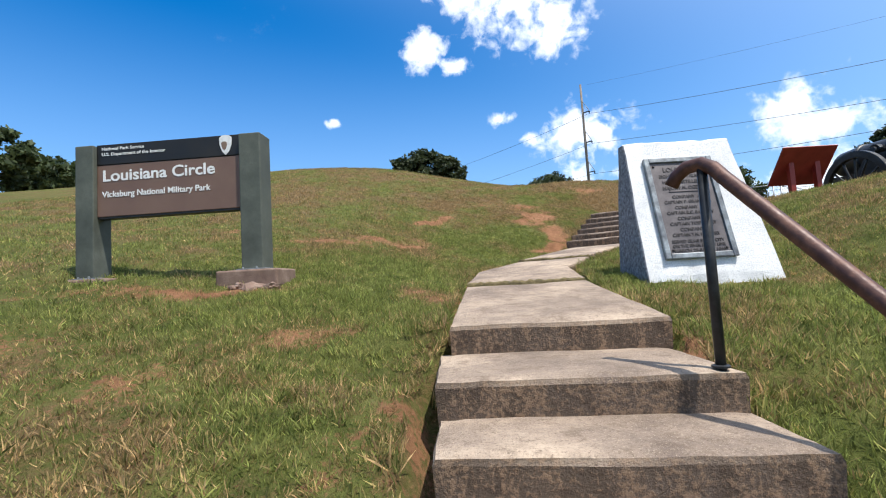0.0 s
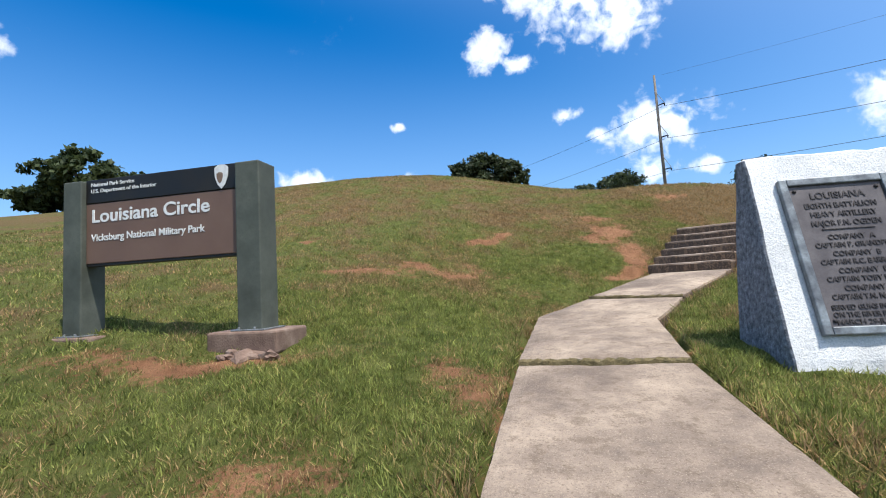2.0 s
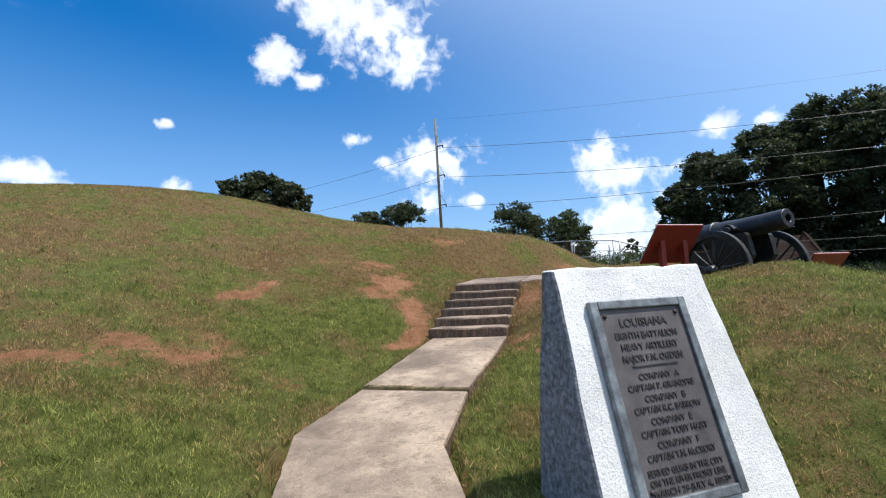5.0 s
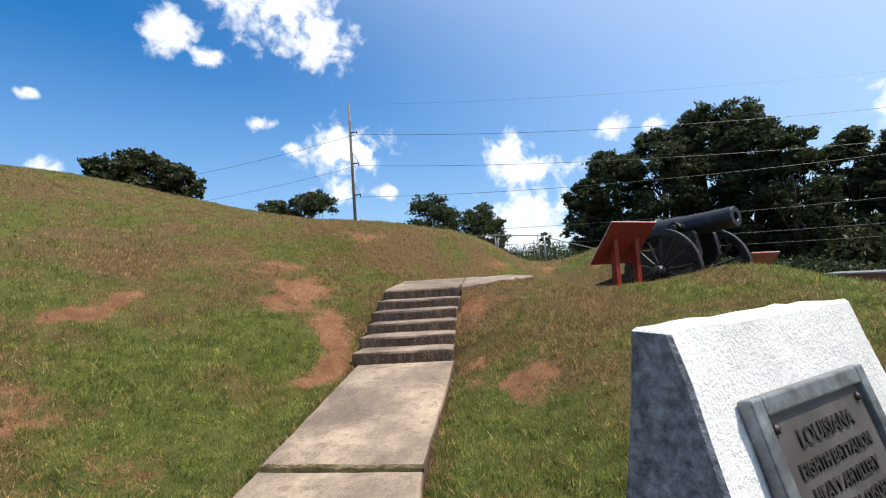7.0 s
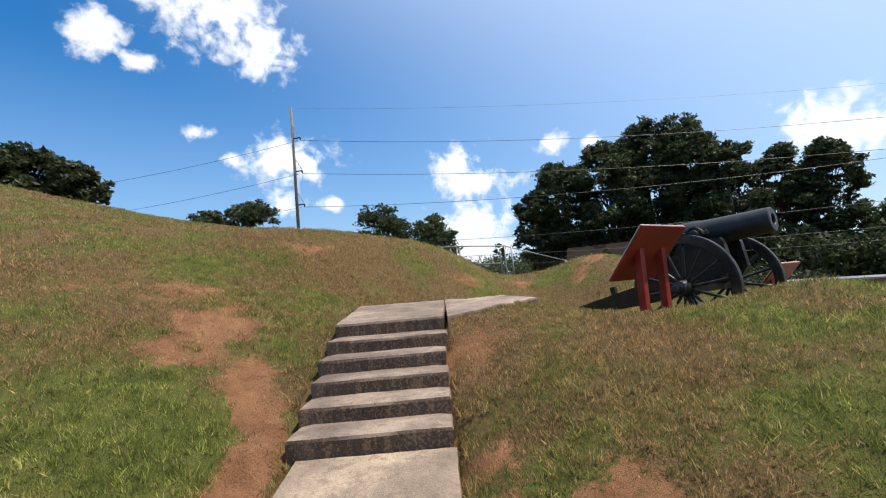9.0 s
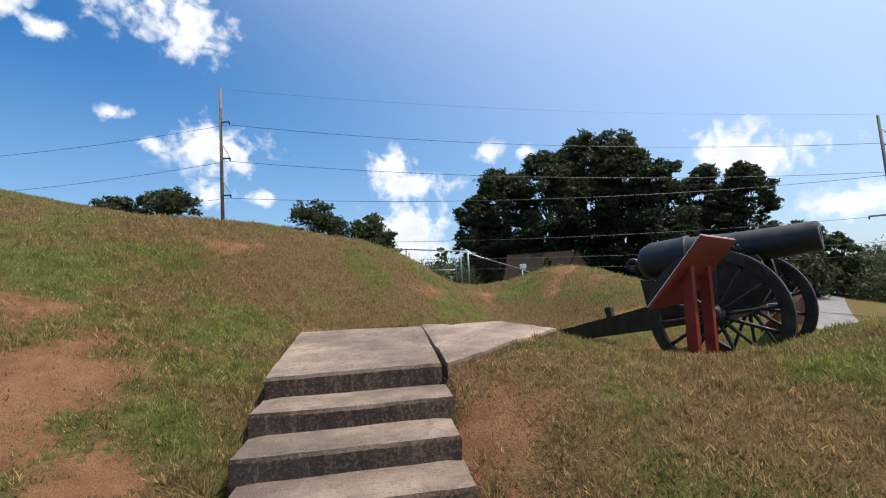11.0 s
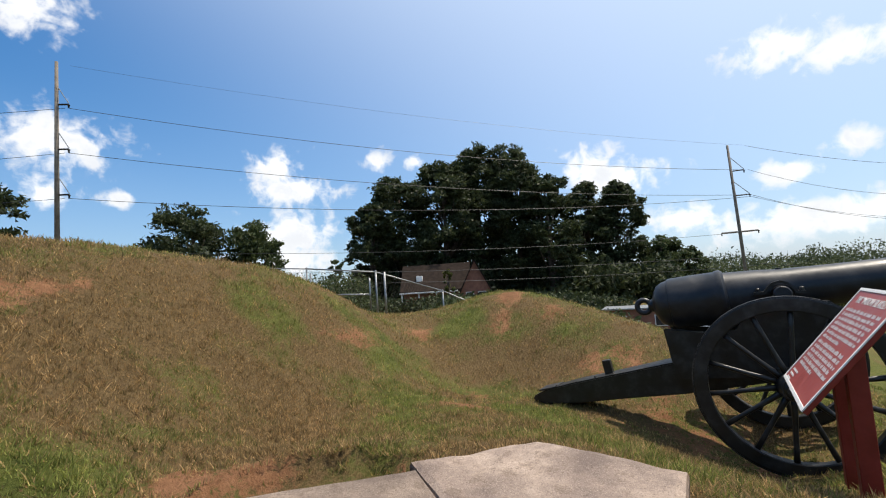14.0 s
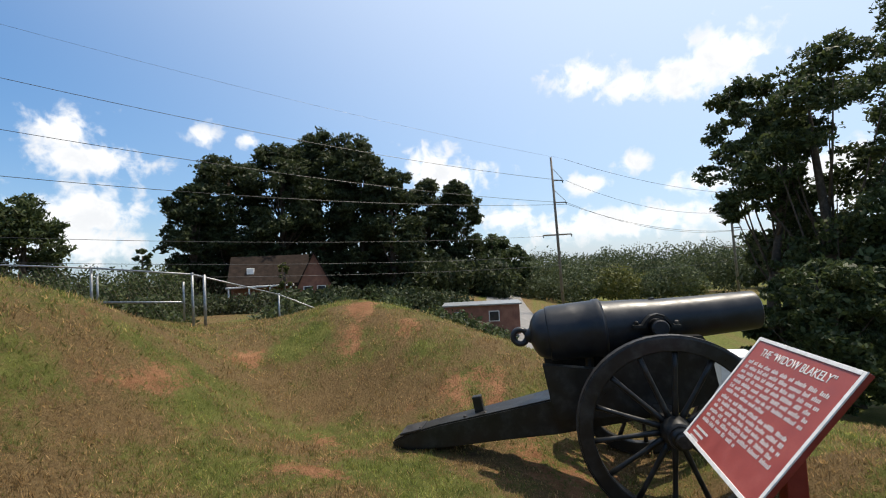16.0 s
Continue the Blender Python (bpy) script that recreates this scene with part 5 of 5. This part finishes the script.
def build_tree(x, y, top, spread, seed, mat, label, leaves=9000, size=0.32, crown_low=0.25, clumps=46, open_crown=0.0, category="tree", group="trees", fluff=1.0):
    """A tapered trunk with limbs, and a crown of leafy clumps with gaps between them."""
    rng = np.random.default_rng(seed)
    base = gz(x, y) - 0.05
    t = thing("tree" if category == "tree" else "bush", label, category, Matrix.Translation((x, y, base)), group)
    H = top - base
    r0 = (0.028 * H + 0.05) * (1 - 0.7 * open_crown)
    low = crown_low * H
    trunk = bmesh.new()
    bend = rng.normal(0, 0.02 * H, 2)
    tube([(0, 0, -0.4), (bend[0] * 0.3, bend[1] * 0.3, H * 0.3), (bend[0], bend[1], H * 0.6), (bend[0] * 1.4, bend[1] * 1.4, H * 0.86)], [r0 * 1.25, r0 * 0.85, r0 * 0.5, r0 * 0.12], 9, trunk)
    cen, rad = [], []
    for k in range(clumps):
        u = rng.uniform(-0.75, 1.0) if crown_low < 0.15 else rng.uniform(-0.9, 1.0)
        a = rng.uniform(0, 2 * math.pi)
        w_at = math.sqrt(max(0.05, 1 - abs(u) ** 2.2)) * rng.uniform(0.45, 1.0)
        c = np.array([math.cos(a) * w_at * spread * 0.86, math.sin(a) * w_at * spread * 0.86, low + (H - low) * (0.5 + 0.46 * u)])
        cen.append(c)
        rad.append(spread * rng.uniform(0.13, 0.27) * fluff)
        if k % 3 == 0:
            s = Vector((bend[0] * 0.6, bend[1] * 0.6, max(0.12 * H, c[2] * rng.uniform(0.35, 0.75))))
            e = Vector(c)
            tube([s, s.lerp(e, 0.5) + Vector((0, 0, -0.04 * H)), e], [r0 * 0.26, r0 * 0.15, r0 * 0.04], 5, trunk)
    part("trunk", trunk, BARK, t, smooth=True)
    cen, rad = np.array(cen), np.array(rad)
    pick = rng.choice(clumps, leaves, p=rad ** 2 / (rad ** 2).sum())
    d = rng.normal(size=(leaves, 3))
    d /= np.linalg.norm(d, axis=1)[:, None]
    # each clump is made of sprays, so that its outline is ragged
    sprays = 14
    sd = rng.normal(size=(clumps, sprays, 3))
    sd /= np.linalg.norm(sd, axis=2)[:, :, None]
    sc = cen[:, None] + sd * (rad[:, None] * rng.uniform(0.45, 1.15, (clumps, sprays)))[:, :, None] * np.array([1, 1, 0.75])
    which = rng.integers(0, sprays, leaves)
    rr = rad[pick] * rng.uniform(0.15, 0.52, leaves) * (1 - 0.25 * open_crown)
    pts = sc[pick, which] + d * rr[:, None] * np.array([1.15, 1.15, 0.5])
    pts += rng.normal(0, 0.012 * spread, pts.shape)
    ob = new("crown", leaf_mesh("crown", pts, size, mat, rng))
    ob.parent = t
    return t


def spot(az, dist, el):
    """Place and top height of a far tree, by its bearing, distance and height angle from the landing."""
    a = radians(az)
    return 4.9 + dist * math.sin(a), 10.6 + dist * math.cos(a), 4.45 + dist * math.tan(radians(el))


# the great dark oaks behind the house
OAK = "large dark green oak with a dense spreading crown"
for az, dist, el, spread, seed, leaves in ((49.4, 68, 11.0, 4.2, 1, 11000), (53.0, 70, 15.0, 6.2, 8, 22000), (58.6, 68, 15.8, 6.6, 2, 24000), (63.2, 71, 17.2, 6.6, 9, 24000),
                                            (67.6, 70, 17.6, 6.4, 3, 24000), (71.6, 66, 13.0, 4.8, 4, 16000), (76.0, 76, 11.4, 5.0, 5, 15000), (79.8, 76, 11.2, 4.6, 6, 13000)):
    build_tree(*spot(az, dist, el), spread, seed, LEAF_DARK, OAK, int(leaves * 1.5), 0.27, 0.01, 110, 0.2)
build_tree(*spot(84.0, 78, 4.2), 4.2, 7, LEAF_MID, "mid-height green tree at the wood's edge", 12000, 0.24, 0.02, 80)
build_tree(*spot(86.5, 80, 2.6), 3.6, 10, LEAF_MID, "mid-height green tree at the wood's edge", 11000, 0.24, 0.02, 70)
# low trees beyond the hill
ROUND = "round-crowned green tree showing over the hill crest"
build_tree(17.5, 70.0, 17.2, 5.4, 11, LEAF_DARK, ROUND, 12000, 0.3, 0.0, 70)
build_tree(12.8, 72.0, 15.8, 4.4, 12, LEAF_DARK, ROUND, 9000, 0.3, 0.0, 60)
build_tree(33.2, 63.4, 15.9, 5.3, 13, LEAF_DARK, ROUND, 18000, 0.25, 0.0, 90, fluff=1.2)
build_tree(39.8, 60.0, 14.0, 4.3, 14, LEAF_MID, ROUND, 14000, 0.24, 0.0, 80, fluff=1.2)
build_tree(-21.5, 21.4, 9.9, 2.2, 15, LEAF_MID, "small green tree standing at the hill's edge", 6000, 0.15, 0.2, 36)
build_tree(-24.0, 21.8, 8.2, 1.9, 16, LEAF_MID, "small green tree standing at the hill's edge", 4000, 0.15, 0.2, 28)
build_tree(-28.4, 33.5, 12.2, 3.6, 17, LEAF_MID, "green tree behind the grassy hill", 9000, 0.2, 0.1, 44, 0.4)
CREST = "scrubby dark bush on the crest of the hill"
build_tree(-0.5, 27.6, 9.3, 1.5, 18, LEAF_DARK, CREST, 8000, 0.11, 0.0, 46, 0.2, category="bush", fluff=1.5)
build_tree(-1.6, 27.4, 8.9, 1.1, 19, LEAF_DARK, CREST, 5000, 0.11, 0.0, 34, 0.2, category="bush", fluff=1.5)
build_tree(0.9, 27.7, 8.8, 1.2, 20, LEAF_DARK, CREST, 5000, 0.11, 0.0, 34, 0.2, category="bush", fluff=1.5)
# the loose-limbed trees by the road
AIRY = "tall loose-crowned tree with sky showing through its leaves"
build_tree(*spot(118.5, 34, 19.2), 5.2, 21, LEAF_MID, AIRY, 26000, 0.15, 0.3, 60, 0.5)
build_tree(*spot(112.3, 36, 17.6), 3.7, 26, LEAF_MID, AIRY, 15000, 0.15, 0.5, 40, 0.6)
build_tree(*spot(126.5, 38, 22.5), 6.0, 22, LEAF_MID, AIRY, 26000, 0.16, 0.25, 60, 0.5)
build_tree(*spot(116.0, 40, 7.0), 4.0, 27, LEAF_DARK, "dark leafy understorey tree by the road", 9000, 0.26, 0.02, 60)
build_tree(*spot(116.5, 26, -0.6), 2.9, 31, LEAF_MID, "broad light-green bush with drooping sprays by the road", 14000, 0.13, 0.0, 60, category="bush")
build_tree(*spot(44.6, 42, 4.4), 0.8, 32, LEAF_MID, "slim upright tree beyond the gate", 2500, 0.13, 0.1, 24)
build_tree(*spot(58.6, 44, 2.0), 0.7, 33, LEAF_PALE, "pale young tree before the brick house", 1500, 0.13, 0.35, 16)
ROADSIDE = "broad leafy shrub beside the road"
build_tree(30.5, -5.4, 4.4, 3.2, 23, LEAF_MID, ROADSIDE, 9000, 0.22, 0.0, 44, category="bush")
build_tree(33.4, -1.9, 3.2, 2.2, 24, LEAF_MID, ROADSIDE, 6000, 0.2, 0.0, 34, category="bush")
build_tree(34.0, -9.8, 6.4, 4.0, 25, LEAF_MID, ROADSIDE, 8000, 0.26, 0.0, 44, category="bush")


def build_woods():
    """The far belt of woods and the scrub along the fence: leaves that nobody could count."""
    rng = np.random.default_rng(50)

    def belt(name, mat, label, lumps, size):
        c = []
        for x, y, z0, z1, spread, n in lumps:
            d = rng.normal(size=(n, 3))
            d /= np.linalg.norm(d, axis=1)[:, None]
            r = rng.uniform(0.25, 1.0, n)[:, None] ** 0.5
            q = d * r * np.array([spread, spread, (z1 - z0) / 2]) + np.array([x, y, (z0 + z1) / 2])
            c.append(q + rng.normal(0, spread * 0.09, q.shape))
        tagged(new(name, leaf_mesh(name, np.concatenate(c), size, mat, rng)), label, "trees", kind="stuff")

    far_l = []
    for k in range(46):
        f = k / 45
        az = 76 + f * 48
        d = rng.uniform(120, 165)
        x, y = 4.9 + d * math.sin(radians(az)), 10.6 + d * math.cos(radians(az))
        far_l.append((x, y, -4.0, 7.4 + rng.uniform(-2.5, 2.2), rng.uniform(5, 9), 2300))
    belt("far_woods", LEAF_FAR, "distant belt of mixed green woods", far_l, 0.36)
    near_l = []
    for k in range(26):
        az = 80 + k / 25 * 26 + rng.uniform(-1, 1)
        d = rng.uniform(78, 105)
        x, y = 4.9 + d * math.sin(radians(az)), 10.6 + d * math.cos(radians(az))
        near_l.append((x, y, -2.0, rng.uniform(0.8, 4.2), rng.uniform(3, 5), 2600))
    belt("roadside_woods", LEAF_PALE, "yellow-green thicket before the far woods", near_l[::3], 0.26)
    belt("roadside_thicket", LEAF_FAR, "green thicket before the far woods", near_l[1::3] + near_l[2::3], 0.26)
    under = []
    for k in range(44):
        az = 47 + k / 43 * 38 + rng.uniform(-1, 1)
        d = rng.uniform(66, 76)
        x, y = 4.9 + d * math.sin(radians(az)), 10.6 + d * math.cos(radians(az))
        under.append((x, y, gz(x, y) - 1, gz(x, y) + rng.uniform(3.5, 6.5), rng.uniform(2.5, 4), 700))
    belt("oak_undergrowth", LEAF_DARK, "dark undergrowth beneath the great oaks", under, 0.4)
    scrub = []
    for k in range(46):
        az = 57 + k / 45 * 27 + rng.uniform(-0.6, 0.6)
        d = rng.uniform(19.5, 24)
        x, y = 4.9 + d * math.sin(radians(az)), 10.6 + d * math.cos(radians(az))
        top = 4.45 + d * math.tan(radians(-2.7 + rng.uniform(-0.9, 0.8) - max(0, az - 70) * 0.32))
        scrub.append((x, y, min(gz(x, y), top - 0.5) - 0.2, top, rng.uniform(0.5, 1.0), 420))
    for k in range(30):
        az = 33 + k / 29 * 14 + rng.uniform(-0.6, 0.6)
        d = rng.uniform(20, 27)
        x, y = 4.9 + d * math.sin(radians(az)), 10.6 + d * math.cos(radians(az))
        scrub.append((x, y, gz(x, y) - 0.3, gz(x, y) + rng.uniform(0.4, 1.3), rng.uniform(0.5, 0.9), 380))
    for k in range(34):
        az = 31 + k / 33 * 17 + rng.uniform(-0.5, 0.5)
        d = rng.uniform(29, 40)
        x, y = 4.9 + d * math.sin(radians(az)), 10.6 + d * math.cos(radians(az))
        top = 4.45 + d * math.tan(radians(rng.uniform(0.9, 2.5)))
        scrub.append((x, y, min(gz(x, y), top - 1.0), top, rng.uniform(0.8, 1.6), 600))
    belt("fence_scrub", LEAF_MID, "weedy green scrub along the fence line", scrub, 0.11)
    hedge = []
    for k in range(60):
        az = 42 + k / 59 * 38 + rng.uniform(-0.6, 0.6)
        d = rng.uniform(42, 50)
        x, y = 4.9 + d * math.sin(radians(az)), 10.6 + d * math.cos(radians(az))
        hedge.append((x, y, gz(x, y) - 0.4, gz(x, y) + rng.uniform(0.9, 1.9), rng.uniform(1.0, 1.9), 420))
    belt("garden_hedge", LEAF_DARK, "dark hedge and weeds before the brick house", hedge, 0.2)
    slope = []
    for k in range(50):
        f = k / 49
        x, y = 4 + 26 * f + rng.uniform(-2, 2), 62 - 18 * f + rng.uniform(-3, 3)
        z = gz(x, y)
        slope.append((x, y, z - 0.5, z + rng.uniform(1.2, 3.4), rng.uniform(1.4, 2.6), 420))
    belt("hill_scrub", LEAF_DARK, "dark low thicket behind the hill", slope, 0.26)
    behind = []
    for k in range(40):
        az = -75 - k / 39 * 140
        d = rng.uniform(60, 90)
        x, y = d * math.sin(radians(az)), d * math.cos(radians(az))
        z = gz(x, y)
        behind.append((x, y, z - 1, z + rng.uniform(7, 12), rng.uniform(5, 8), 900))
    belt("woods_behind", LEAF_MID, "belt of green woods across the park road", behind, 0.5)


build_woods()

# ---- grass, last ----
build_grass("lawn_grass", 640000, (-6, 12.5, -1.2, 17.5), 0.062, 0.0023, 3, 0.014, 71, "short mown lawn grass, green and straw-coloured",
            lambda x, y, d: np.clip(1.05 - np.maximum(d - 1.0, 0) / 4.0, 0.04, 1) * np.clip(1.6 - np.abs(x - 3) / 7, 0.3, 1))
build_grass("edge_grass", 9000, (-1.5, 7.5, -1.2, 14), 0.09, 0.0022, 10, 0.026, 72, "longer green grass along the walk's edges",
            lambda x, y, d: 0.7 * np.exp(-(np.maximum(d - 0.08, 0) / 0.16) ** 2))
build_grass("hill_grass", 68000, (-13, 19, 4, 27), 0.066, 0.0042, 7, 0.06, 73, "short dry grass over the hill",
            lambda x, y, d: np.clip((d - 2.4) / 2.5, 0, 0.9))
